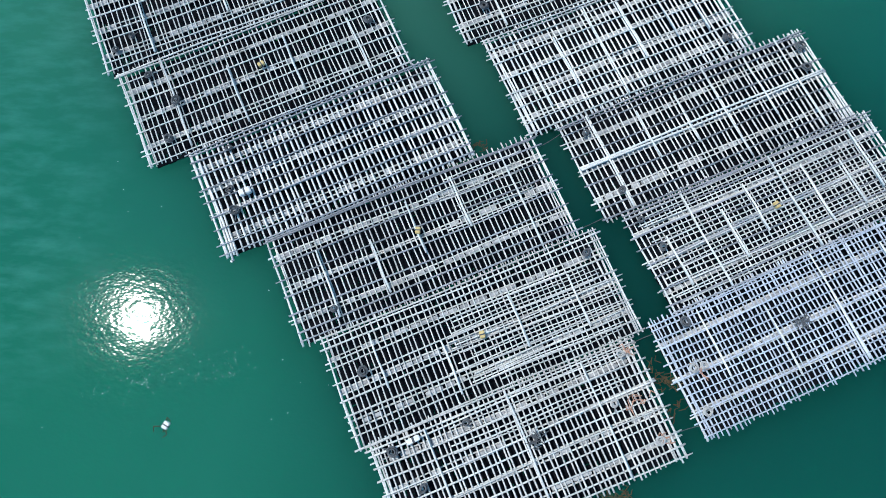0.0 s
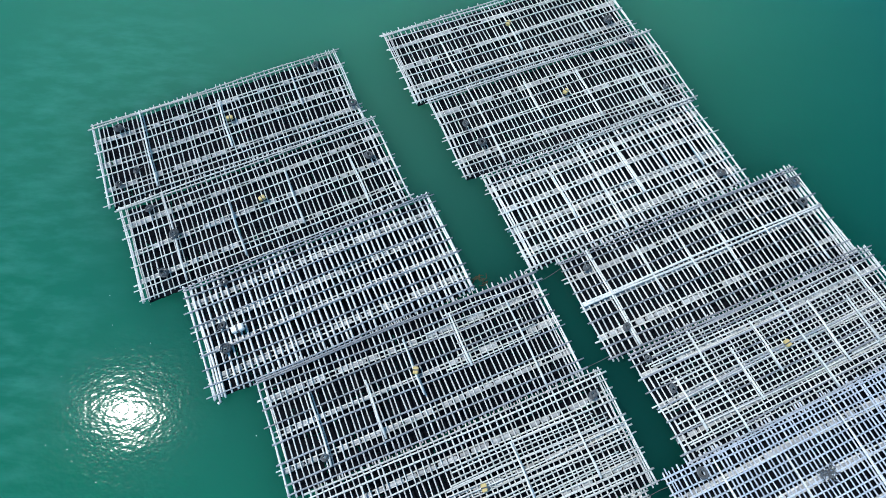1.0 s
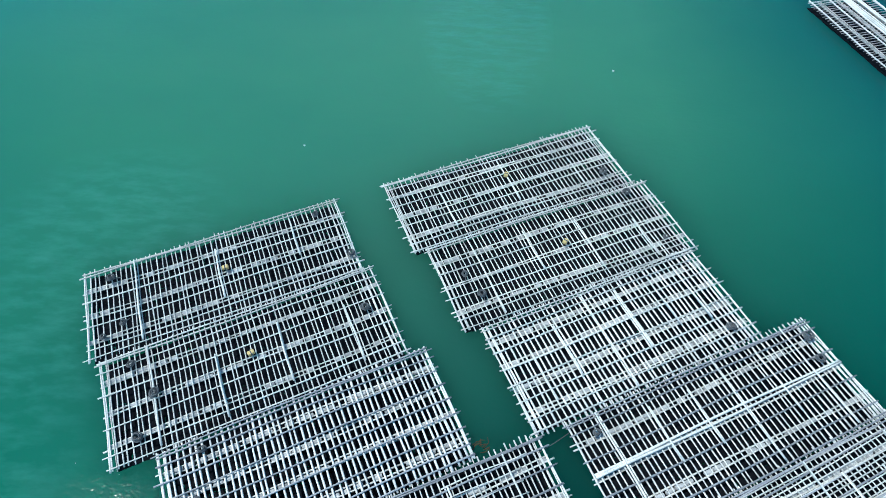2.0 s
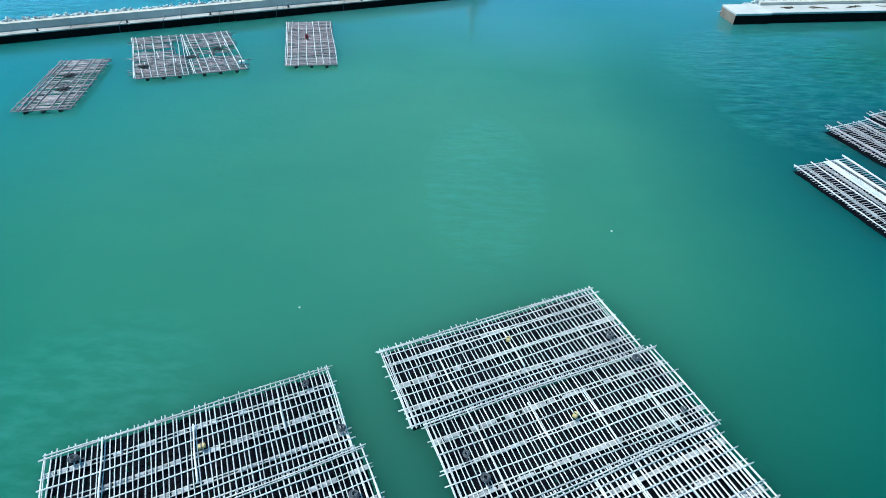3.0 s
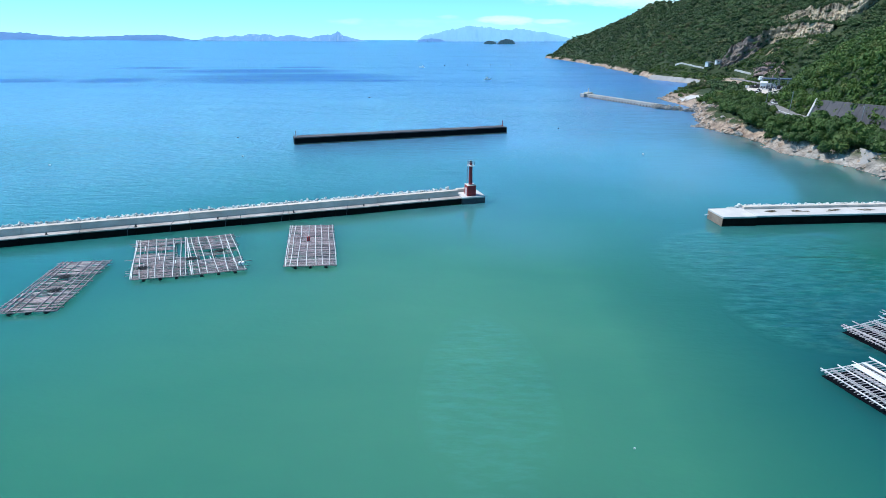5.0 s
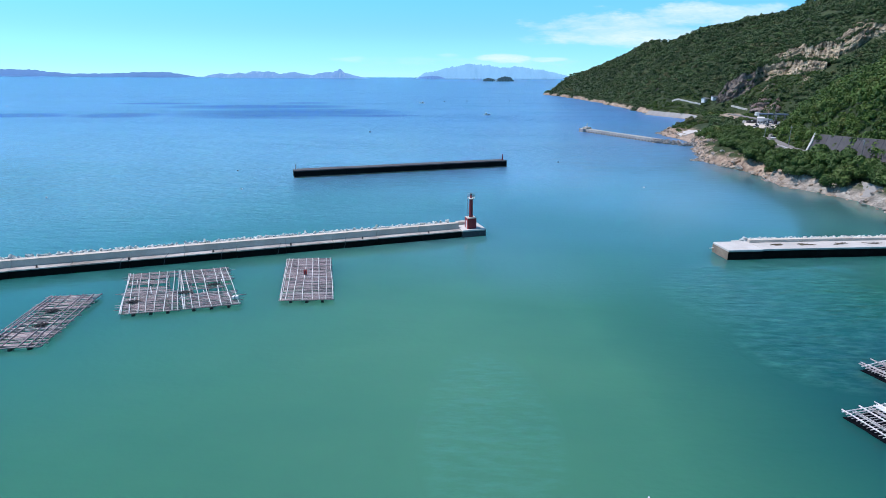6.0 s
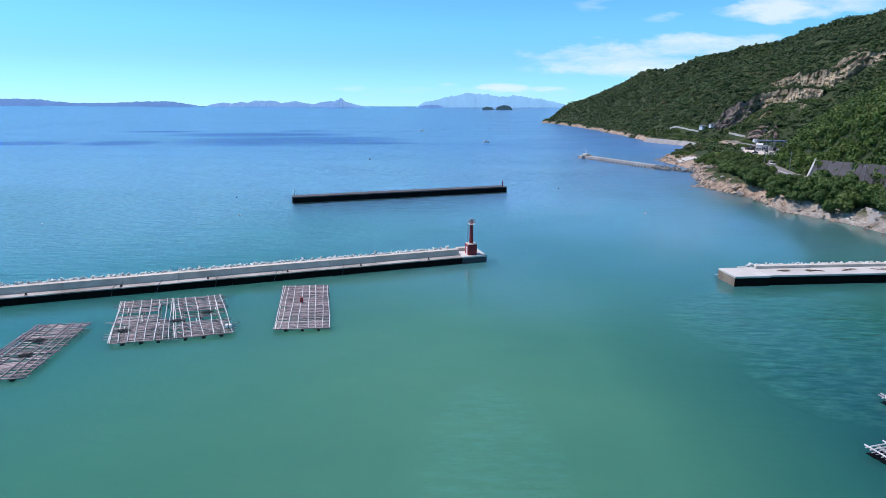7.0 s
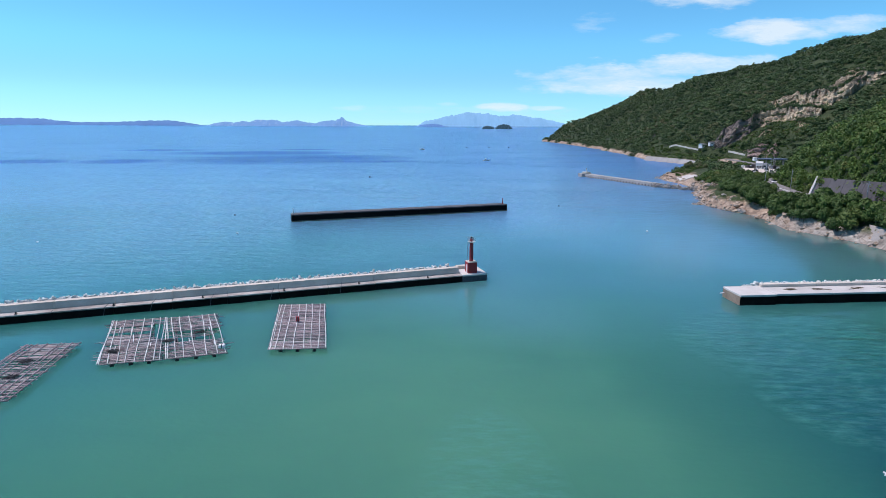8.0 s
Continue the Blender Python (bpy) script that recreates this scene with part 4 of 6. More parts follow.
raft(-1.5, 8.35, 22.7, 20.3, 7.65, G, seed=4, tops=6, top_mat=BAMBOO_GREY, bright=5, cross_r=0.049, band_fill=0.55, lattice=((0.2, 0.8, -0.2, 0.9, 6),))
raft(2.6, 1.45, 22.3, 20.1, 7.25, "bamboo oyster raft with a dense lattice of thin poles", seed=5, crosses=51, tops=6, bright=4, band_fill=0.7, cross_r=0.049, lattice=((-0.2, 0.95, -0.75, 0.5, 16), (0.0, 0.9, -0.9, -0.5, 4)))
raft(5.45, -5.95, 21.9, 18.5, 7.8, G, seed=6, crosses=49, tops=9, bright=3, cross_r=0.06, band_fill=0.6, bands=4, lattice=((-0.5, 0.9, 0.3, 0.95, 5),))
raft(5.9, 38.6, 22.3, 20.9, 7.65, G, seed=7, tops=4, bright=3, cross_r=0.045, band_fill=0.4)
raft(9.9, 31.4, 22.0, 20.75, 7.8, G, seed=8, tops=3, bright=4, cross_r=0.045, band_fill=0.45)
raft(13.45, 23.75, 23.5, 18.9, 8.2, "bright bamboo oyster raft with thick pale poles across", seed=9, crosses=45, cross_r=0.07, cross_mat=BAMBOO_PALE, tops=6, top_mat=BAMBOO, bright=6, band_fill=0.8, bands=4)
raft(19.48, 17.2, 23.3, 20.55, 7.6, "silvery bamboo oyster raft with a bright double beam", seed=10, crosses=48, cross_r=0.06, tops=4, top_mat=BAMBOO_GREY, bright=6, band_fill=0.5, stripes=(0.2,))
raft(23.6, 10.42, 23.8, 20.15, 7.3, "bamboo oyster raft with a dense lattice of thin poles", seed=11, crosses=49, cross_r=0.049, tops=7, bright=8, band_fill=0.8, top_mat=BAMBOO_GREY, lattice=((-0.9, 0.9, -0.9, 0.95, 20),))
raft(24.85, 2.45, 23.0, 20.2, 7.75, "pale bamboo oyster raft with close-set poles tinted by reflected sky", seed=12, crosses=58, cross_r=0.058, cross_mat=BAMBOO_SKY, tops=13, top_mat=BAMBOO_SKY, top_r=0.05, bright=4, band_fill=0.9)

# old rafts along the breakwater
OLD = "old brown bamboo raft with broken deck and black floats"
WORN = dict(cross_mat=BAMBOO_BROWN, mixed=(BAMBOO_BROWN, BAMBOO_BROWN, BAMBOO_BROWN, BAMBOO_ASH, BAMBOO_DARK), bands=3, band_fill=0.12, floats="black", bright=0, group="old rafts by the breakwater", oysters=False, deck=0.5)
raft(-25.4, 111.9, 102.0, 22.6, 8.8, "old brown bamboo raft with neat decking and black floats", ang_v=184.5, crosses=104, cross_r=0.06, tops=6, top_mat=BAMBOO, top_r=0.075, seed=21, over=0.1, mess=0.03, **WORN)
raft(-42.1, 106.9, 115.8, 20.0, 8.8, OLD, ang_v=196.5, crosses=104, cross_r=0.055, tops=5, top_mat=BAMBOO, top_r=0.08, mess=0.07, seed=22, sparse=((-3.2, 2.4, 0.62), (4.6, 6.0, 0.4)), loose=7, spill=(-1,), over=0.15, **WORN)
raft(-50.8, 104.75, 115.3, 20.3, 8.5, OLD, ang_v=192.5, crosses=106, cross_r=0.055, tops=6, top_mat=BAMBOO, top_r=0.08, mess=0.07, seed=23, sparse=((1.6, 3.6, 0.75), (5.2, 6.4, 0.5)), bite=(-0.5, 7.2, 0.26), loose=7, spill=(1,), over=0.2, **WORN)
raft(-61.1, 92.7, 98.8, 19.5, 8.2, "old grey bamboo raft with disordered poles", ang_v=188.3, crosses=84, cross_r=0.065, tops=6, top_mat=BAMBOO_BROWN, top_r=0.08, mess=0.12, seed=24, sparse=((-4.0, 4.0, 0.35),), over=0.15, **WORN)

# rafts on the shore side
def raft_by_corner(x, y, au, av, L, W, label, **more):
    cu, su, cv, sv = math.cos(radians(au)), math.sin(radians(au)), math.cos(radians(av)), math.sin(radians(av))
    return raft(x + cu * L / 2 + cv * W / 2, y + su * L / 2 + sv * W / 2, au, L, W, label, ang_v=av, group="rafts on the shore side", **more)


raft_by_corner(44.6, 68.6, -74.6, 15.6, 20.0, 7.8, "grey bamboo oyster raft with pale planks laid along", crosses=46, cross_r=0.045, cross_mat=BAMBOO_ASH, tops=2, top_mat=BAMBOO, top_r=0.075, bright=0, stripes=(0.5, 0.85, 2.2), seed=31, band_fill=0.9, bands=3, over=0.6)
raft_by_corner(54.1, 78.9, -73.0, 22.0, 20.0, 7.8, G, crosses=46, cross_r=0.045, cross_mat=BAMBOO_ASH, tops=3, top_mat=BAMBOO_ASH, top_r=0.07, bright=0, seed=32, band_fill=0.5, over=0.6)
raft_by_corner(62.5, 83.2, -73.0, 22.0, 20.0, 7.8, G, crosses=46, cross_r=0.045, cross_mat=BAMBOO_ASH, tops=3, top_mat=BAMBOO_ASH, top_r=0.07, bright=0, seed=33, band_fill=0.5, over=0.6)


# ---- shore: road, walls, rock ----
def ribbon(name, points, width, lift, mat, label, kind="structure", parent=None, thick=0.3):
    """A road-like strip along points (x, y, z)."""
    verts, faces = [], []
    for i, p in enumerate(points):
        q0, q1 = Vector(points[max(0, i - 1)]), Vector(points[min(len(points) - 1, i + 1)])
        side = (q1 - q0).cross(Vector((0, 0, 1))).normalized() * width / 2
        c = Vector(p) + Vector((0, 0, lift))
        verts += [c - side, c + side, c + side - Vector((0, 0, thick)), c - side - Vector((0, 0, thick))]
    for i in range(len(points) - 1):
        a = 4 * i
        for k in range(4):
            faces.append((a + k, a + 4 + k, a + 4 + (k + 1) % 4, a + (k + 1) % 4))
    ob = new(name, mesh_from(name, verts, faces, mat))
    return tagged(ob, label, name.replace("_", " "), kind=kind)


road_line = [(along(FOOT, y) - 4.2, y, 7.6) for y in range(140, 300, 8)] + [(168, 306, 7.6), (180, 322, 7.6), (196, 345, 7.5), (212, 375, 7.5), (224, 410, 7.4)] + [(x, y, ground(x, y) + 0.3) for x, y in ((232, 450), (240, 500))]
ribbon("road", road_line, 6.4, 0.25, ASPHALT, "pale grey coastal road at the hill's foot", thick=0.9)


def guard_rail():
    rail = tagged(new("guard_rail"), "white road guard rail on short posts", "guard rail")
    pts = [Vector(p) + Vector((-3.4, 0, 0.25)) for p in road_line if p[1] < 320]
    beam = mesh_of("post", tube(bmesh.new(), (0, 0, 0), (0, 0, 0.9), 0.08, 0.08, 6), PAINT_WHITE)
    for a, b in zip(pts, pts[1:]):
        part("rail_beam", tube(bmesh.new(), a + Vector((0, 0, 0.7)), b + Vector((0, 0, 0.7)), 0.14, 0.14, 6), PAINT_WHITE, rail)
        for f in (0.0, 0.5):
            child("post", beam, rail, Matrix.Translation(a.lerp(b, f)))


guard_rail()


def retaining_wall():
    wall = tagged(new("retaining_wall"), "tall dark weathered concrete retaining wall beside road", "retaining wall", kind="structure")
    ys = [150, 166, 178, 190, 202, 214, 226, 236, 245]
    for y0, y1 in zip(ys, ys[1:]):
        x0, x1 = along(FOOT, y0) - 0.6, along(FOOT, y1) - 0.6
        verts = []
        for x, y in ((x0, y0 + 0.06), (x1, y1 - 0.06)):
            verts += [(x, y, 6.5), (x + 2.9, y, 14.6 + 0.05 * (245 - y)), (x + 3.7, y, 14.6 + 0.05 * (245 - y)), (x + 3.7, y, 6.5)]
        faces = [(0, 1, 5, 4), (1, 2, 6, 5), (2, 3, 7, 6), (0, 3, 2, 1), (4, 5, 6, 7)]
        child("wall_panel", mesh_from("wall_panel", verts, faces, CONCRETE_DARK), wall)
    x = along(FOOT, 245) - 1.0
    verts = [(x, 245.2, 6.5), (x + 2.8, 245.2, 15.0), (x + 3.6, 245.2, 15.0), (x + 0.8, 245.2, 6.5), (x, 246.4, 6.5), (x + 2.8, 246.4, 15.0), (x + 3.6, 246.4, 15.0), (x + 0.8, 246.4, 6.5)]
    child("wall_end_stair", mesh_from("wall_end_stair", verts, [(0, 1, 2, 3), (7, 6, 5, 4), (0, 4, 5, 1), (1, 5, 6, 2), (2, 6, 7, 3)], CONCRETE_DECK), wall, None, "white concrete stair edge")


retaining_wall()


def dirt_bank(points, width):
    """Bare tan earth following the ground beside the road."""
    verts, faces = [], []
    n, w = 24, 9
    for i in range(n + 1):
        f = i / n * (len(points) - 1)
        x, y = (float(np.interp(f, range(len(points)), [p[k] for p in points])) for k in (0, 1))
        for k in range(w):
            u = (k / (w - 1) - 0.5) * width * (0.55 + 0.45 * math.sin(math.pi * i / n)) + 1.5 * noise.noise((i * 0.5, k * 0.5, 1))
            verts.append((x + u * 0.88, y - u * 0.47, ground(x + u * 0.88, y - u * 0.47) + 0.25 + 0.4 * noise.noise((i * 0.9, k * 0.8, 0))))
    for i in range(n):
        for k in range(w - 1):
            a = i * w + k
            faces.append((a, a + 1, a + w + 1, a + w))
    tagged(new("dirt_bank", mesh_from("dirt_bank", verts, faces, ROCK)), "bare tan earth bank beside the coastal road", "earth bank", kind="structure")


dirt_bank(((205, 434), (216, 458), (232, 484), (247, 508)), 18)


def slab(name, corners, thick, mat, label, category):
    """A sloping slab from four upper corners."""
    verts = [Vector(c) for c in corners] + [Vector(c) - Vector((0, 0, thick)) for c in corners]
    faces = [(0, 1, 2, 3), (7, 6, 5, 4)] + [(k, 4 + k, 4 + (k + 1) % 4, (k + 1) % 4) for k in range(4)]
    return tagged(new(name, mesh_from(name, verts, faces, mat)), label, category, kind="structure")


slab("slipway", ((127.3, 160, 1.0), (128.6, 187.5, 1.0), (132.0, 190.5, 5.0), (132.0, 160, 5.0)), 3.0, CONCRETE_DULL, "pale concrete slope above the shore rocks", "slope")
slab("slipway", ((147.0, 369, 1.7), (149.5, 384, 1.7), (174, 400, 5.0), (173, 386, 5.0)), 4.0, CONCRETE_DECK, "white concrete boat ramp above a small beach", "ramp")
for (xa, ya), (xb, yb) in zip(((207.0, 606), (214.0, 580), (222.0, 556), (223.5, 536)), ((214.0, 580), (222.0, 556), (223.5, 536), (214.0, 500))):
    slab("seawall", ((xa - 2, ya, -0.3), (xb - 2, yb, -0.3), (xb + 2.0, yb, 4.2), (xa + 2.0, ya, 4.2)), 4.0, CONCRETE_DULL, "pale concrete seawall round a small bay", "seawall")


def roadside_wall(start, end, count, label):
    """A low white wall along the road, each length let into the slope."""
    root = tagged(new("roadside_wall"), label, "wall", "white walls along the far road")
    a, b = Vector(start), Vector(end)
    step = (b - a) / count
    side = Vector((-step.y, step.x)).normalized() * 0.25
    for k in range(count):
        p, q = a + step * (k + 0.01), a + step * (k + 0.99)
        zp, zq = ground(*p), ground(*q)
        verts = [(e.x + d * side.x, e.y + d * side.y, z + h) for e, z in ((p, zp), (q, zq)) for h in (-2.0, 1.1) for d in (-1, 1)]
        faces = [(0, 1, 3, 2), (4, 6, 7, 5), (0, 4, 5, 1), (2, 3, 7, 6), (0, 2, 6, 4), (1, 5, 7, 3)]
        child("wall_length", mesh_from("wall_length", verts, faces, CONCRETE_DECK), root)


roadside_wall((231.9, 607), (241.7, 562.4), 9, "low white concrete wall along a hillside road")
roadside_wall((253.0, 526), (256.1, 503.6), 5, "low white concrete wall beside a bare rock cutting")


def rock_mesh(name, seed, mat, size=1.0):
    """A broken boulder."""
    bm = bmesh.new()
    bmesh.ops.create_icosphere(bm, subdivisions=2, radius=1.0)
    for v in bm.verts:
        n = v.co.normalized()
        k = 0.75 + 0.5 * noise.noise(n * 1.4 + Vector((seed, 0, 0))) + 0.25 * noise.noise(n * 3.5 + Vector((0, seed, 0)))
        v.co = Vector((n.x * 1.2, n.y * 0.9, n.z * 0.65)) * k * size
    return mesh_of(name, bm, mat)


def shore_rocks():
    rng = random.Random(8)
    kinds = [rock_mesh("boulder", 3.7 * k + 1, ROCK_PALE if k % 3 == 0 else ROCK) for k in range(7)]
    for k in range(290):
        y = rng.uniform(166, 345)
        d = rng.triangular(-2.0, 9.0, 0.3)
        x = along(SHORE, y) + d
        s = rng.choice((0.4, 0.5, 0.7, 0.9, 1.4)) * (1.3 if y > 230 else 0.9)
        ob = new("boulder", rng.choice(kinds))
        ob.matrix_world = pose(x, y, max(-0.1, ground(x, y)) + 0.05 * s, rng.uniform(-20, 20), rng.uniform(-20, 20), rng.uniform(0, 360)) @ Matrix.Scale(s, 4)
        tagged(ob, "pale broken boulder on the tidal shore", "boulder", "boulders along the shore")
    for k in range(22):
        y = rng.uniform(408, 462)
        x = along(SHORE, y) + rng.uniform(-2.5, 3.0)
        ob = new("boulder", rng.choice(kinds))
        ob.matrix_world = pose(x, y, max(0.0, ground(x, y)) + 0.1, 0, 0, rng.uniform(0, 360)) @ Matrix.Scale(rng.uniform(1.0, 2.2), 4)
        tagged(ob, "dark broken boulder beside a small beach", "boulder", "boulders along the shore")
    for k in range(46):
        x, y = rng.uniform(142, 153), rng.uniform(366, 410)
        ob = new("boulder", rng.choice(kinds))
        ob.matrix_world = pose(x, y, max(-0.1, ground(x, y)) + 0.05, rng.uniform(-20, 20), rng.uniform(-20, 20), rng.uniform(0, 360)) @ Matrix.Scale(rng.uniform(0.6, 1.4), 4)
        tagged(ob, "pale broken boulder on the tidal shore", "boulder", "boulders along the shore")
    # a low reef running out from the point
    for k in range(9):
        ob = new("boulder", rng.choice(kinds))
        ob.matrix_world = pose(113.0 + 0.7 * k, 271 - 0.4 * k + rng.uniform(-1, 1), 0.1, 0, 0, rng.uniform(0, 360)) @ Matrix.Scale(rng.uniform(0.7, 1.3), 4)
        tagged(ob, "dark weed-covered reef rock in the water", "boulder", "boulders along the shore")
    # rock armour at the root of the narrow pier
    grey = [rock_mesh("armour_block", 9.1 * k + 2, (CONCRETE_DULL, ROCK_PALE)[k % 2]) for k in range(4)]
    for k in range(120):
        f = rng.random()
        ob = new("armour_block", rng.choice(grey))
        ob.matrix_world = pose(120.5 + 16 * f + rng.uniform(-1.2, 3.0), 345.5 - 19 * f + rng.uniform(-1.5, 1.5), rng.uniform(0.1, 1.8), rng.uniform(0, 90), rng.uniform(0, 90), rng.uniform(0, 360)) @ Matrix.Scale(rng.uniform(0.7, 1.2), 4)
        tagged(ob, "grey concrete armour block beside a narrow pier", "armour block", "armour blocks at the pier")


shore_rocks()


def joined(name, pieces, mat, label, category):
    """One mesh out of (template vertices, faces, matrix) pieces."""
    vs, fs, base = [], [], 0
    for v, f, m in pieces:
        a = np.asarray(m)
        vs.append(v @ a[:3, :3].T + a[:3, 3])
        fs.append(f + base)
        base += len(v)
    V, F = np.concatenate(vs), np.concatenate(fs)
    w = F.shape[1]
    me = bpy.data.meshes.new(name)
    me.vertices.add(len(V))
    me.vertices.foreach_set("co", V.astype(np.float32).ravel())
    me.loops.add(F.size)
    me.loops.foreach_set("vertex_index", F.astype(np.int32).ravel())
    me.polygons.add(len(F))
    me.polygons.foreach_set("loop_start", np.arange(0, F.size, w, dtype=np.int32))
    tones = np.random.RandomState(7).rand(len(vs))
    me.attributes.new("tone", "FLOAT", "POINT").data.foreach_set("value", np.repeat(tones, [len(v) for v in vs]).astype(np.float32))
    me.materials.append(mat)
    me.update(calc_edges=True)
    return tagged(new(name, me), label, category, kind="stuff")


def ball(seed, subdivisions, lump, flat=0.75):
    bm = bmesh.new()
    bmesh.ops.create_icosphere(bm, subdivisions=subdivisions, radius=1.0)
    for v in bm.verts:
        n = v.co.normalized()
        v.co = n * (0.8 + lump * noise.noise(n * 2.3 + Vector((seed, seed, 0))))
        v.co.z *= flat
    bmesh.ops.triangulate(bm, faces=bm.faces)
    V = np.array([v.co[:] for v in bm.verts])
    F = np.array([[v.index for v in f.verts] for f in bm.faces])
    bm.free()
    return V, F


def tufted(seed, leaves, core, size=0.2):
    """A crown: a few lumps of foliage under a broken skin of leaf clumps, as triangles."""
    rng = np.random.RandomState(seed)
    V, F = ball(seed * 1.7, core, 0.55)
    V = V * 0.58
    lumps = rng.normal(size=(7, 3))
    lumps /= np.linalg.norm(lumps, axis=1)[:, None]
    lumps = lumps * np.array([0.55, 0.55, 0.38])
    pick = rng.randint(0, 7, leaves)
    n = rng.normal(size=(leaves, 3))
    n /= np.linalg.norm(n, axis=1)[:, None]
    n[:, 2] = np.where(rng.rand(leaves) < 0.72, np.abs(n[:, 2]), n[:, 2]) * 0.95
    c = lumps[pick] + n * rng.uniform(0.40, 0.52, (leaves, 1))
    # each clump of leaves lies roughly along the skin of its lump
    out = n + 0.42 * rng.normal(size=(leaves, 3))
    out /= np.linalg.norm(out, axis=1)[:, None]
    a = np.cross(out, rng.normal(size=(leaves, 3)))
    a /= np.linalg.norm(a, axis=1)[:, None]
    b = np.cross(out, a)
    wide = size * rng.uniform(0.8, 1.5, (leaves, 1))
    tri = np.stack([c - a * wide - b * wide * 0.6, c + a * wide - b * wide * 0.6, c + b * wide * 1.15], axis=1).reshape(-1, 3)
    f = np.arange(len(tri)).reshape(-1, 3) + len(V)
    return np.concatenate([V, tri]), np.concatenate([F, f])


def in_cut(x, y, cuts):
    """Where bare rock, road or yards keep the trees away."""
    for (x0, y0), (x1, y1), r in cuts:
        v, w = Vector((x1 - x0, y1 - y0)), Vector((x - x0, y - y0))
        f = max(0.0, min(1.0, w.dot(v) / max(1e-6, v.dot(v))))
        if (w - v * f).length < r:
            return True
    return False


CUTS = [((249, 545), (276, 536), 9), ((276, 536), (296, 533), 9), ((298, 530), (296, 500), 9), ((298, 500), (302, 484), 8), ((290, 478), (286, 486), 4), ((313, 578), (313, 556), 5), ((316, 552), (321, 532), 10), ((321, 532), (320, 500), 11),
        ((320, 498), (338, 510), 7), ((334, 528), (352, 504), 9), ((348, 530), (360, 516), 7), ((324, 500), (352, 492), 6), ((269, 510), (280, 510), 5), ((252, 506), (264, 470), 8), ((243, 700), (252, 714), 6), ((380, 600), (398, 690), 4), ((151, 364), (160, 398), 13), ((146, 404), (152, 416), 6),
        ((232.5, 607), (242.5, 562.4), 3.4), ((254, 527), (257, 502), 4), ((250, 482), (250, 468), 6), ((180, 345), (196, 352), 9), ((196, 345), (224, 410), 24), ((224, 410), (238, 500), 12), ((205, 434), (247, 508), 9)]


SCRUB = [((226, 606), (236, 560), 6), ((248, 524), (250, 500), 6), ((222, 622), (229, 570), 12), ((266, 526), (288, 526), 9), ((284, 520), (288, 480), 10), ((312, 540), (312, 505), 8)]


def forest():
    rng = random.Random(3)
    far = [tufted(k + 1, 100, 1, 0.15) for k in range(6)]
    near = [tufted(k + 20, 250, 1, 0.1) for k in range(6)]
    far_pieces, near_pieces = [], []
    y = 152.0
    while y < 1345:
        step = 2.9 if y < 340 else (4.4 if y < 640 else 5.4)
        x = along(FOOT, y) + (2.8 if y < 246 else 0.3)
        if 300 < y < 640:
            x = along(SHORE, y) + 6
        elif y >= 640:
            x = along(SHORE, y) + max(2.0, 7 + 13 * noise.noise((y * 0.03, 2.0, 0.0)))
        stop = min(along(RIDGE_X, y) + 14, 0.90 * y + 24)
        while x < stop:
            px_, py_ = x + rng.uniform(-0.45, 0.45) * step, y + rng.uniform(-0.45, 0.45) * step
            edge = 300 < py_ < 640 and px_ < along(FOOT, py_) + 1
            if not in_cut(px_, py_, CUTS) and rng.random() < (0.88 if edge else 0.97) and not (px_ < along(FOOT, py_) + (2.6 if py_ < 247 else 0.2) and 130 < py_ < 316):
                s = step * rng.choice((0.5, 0.6, 0.7, 0.82, 0.98)) * (1.3 if py_ < 340 else 1.0) * (0.88 if edge else 1.0)
                s *= 0.68 if in_cut(px_, py_, SCRUB) else 1.0
                low = 0.68 if py_ > 420 else 1.0
                m = pose(px_, py_, ground(px_, py_) + low * s * rng.uniform(0.25, 0.6), rng.uniform(-12, 12), rng.uniform(-12, 12), rng.uniform(0, 360)) @ Matrix.Diagonal((s, s, low * s * rng.uniform(0.85, 1.2), 1))
                if py_ < 345 or (470 < py_ < 655 and px_ < 233 and not in_cut(px_, py_, CUTS)):
                    near_pieces.append((*rng.choice(near), m))
                else:
                    far_pieces.append((*rng.choice(far), m))
            x += step
        y += step
    # the steep foot of the spur
    y = 152.0
    while y < 300:
        g = 4.6
        while g < 22:
            x, yy = along(FOOT, y) + g + rng.uniform(-0.8, 0.8), y + rng.uniform(-0.8, 0.8)
            s = rng.choice((1.4, 1.8, 2.3, 2.8))
            near_pieces.append((*rng.choice(near), pose(x, yy, ground(x, yy) + s * 0.4, rng.uniform(-12, 12), rng.uniform(-12, 12), rng.uniform(0, 360)) @ Matrix.Scale(s, 4)))
            g += 2.4
        y += 2.6
    joined("hillside_forest", far_pieces, LEAF_FAR, "dense dark green forest covering a steep hill", "forest")
    joined("spur_forest", near_pieces, LEAF_BRIGHT, "dense bright green scrub on a hillside spur", "forest")


forest()


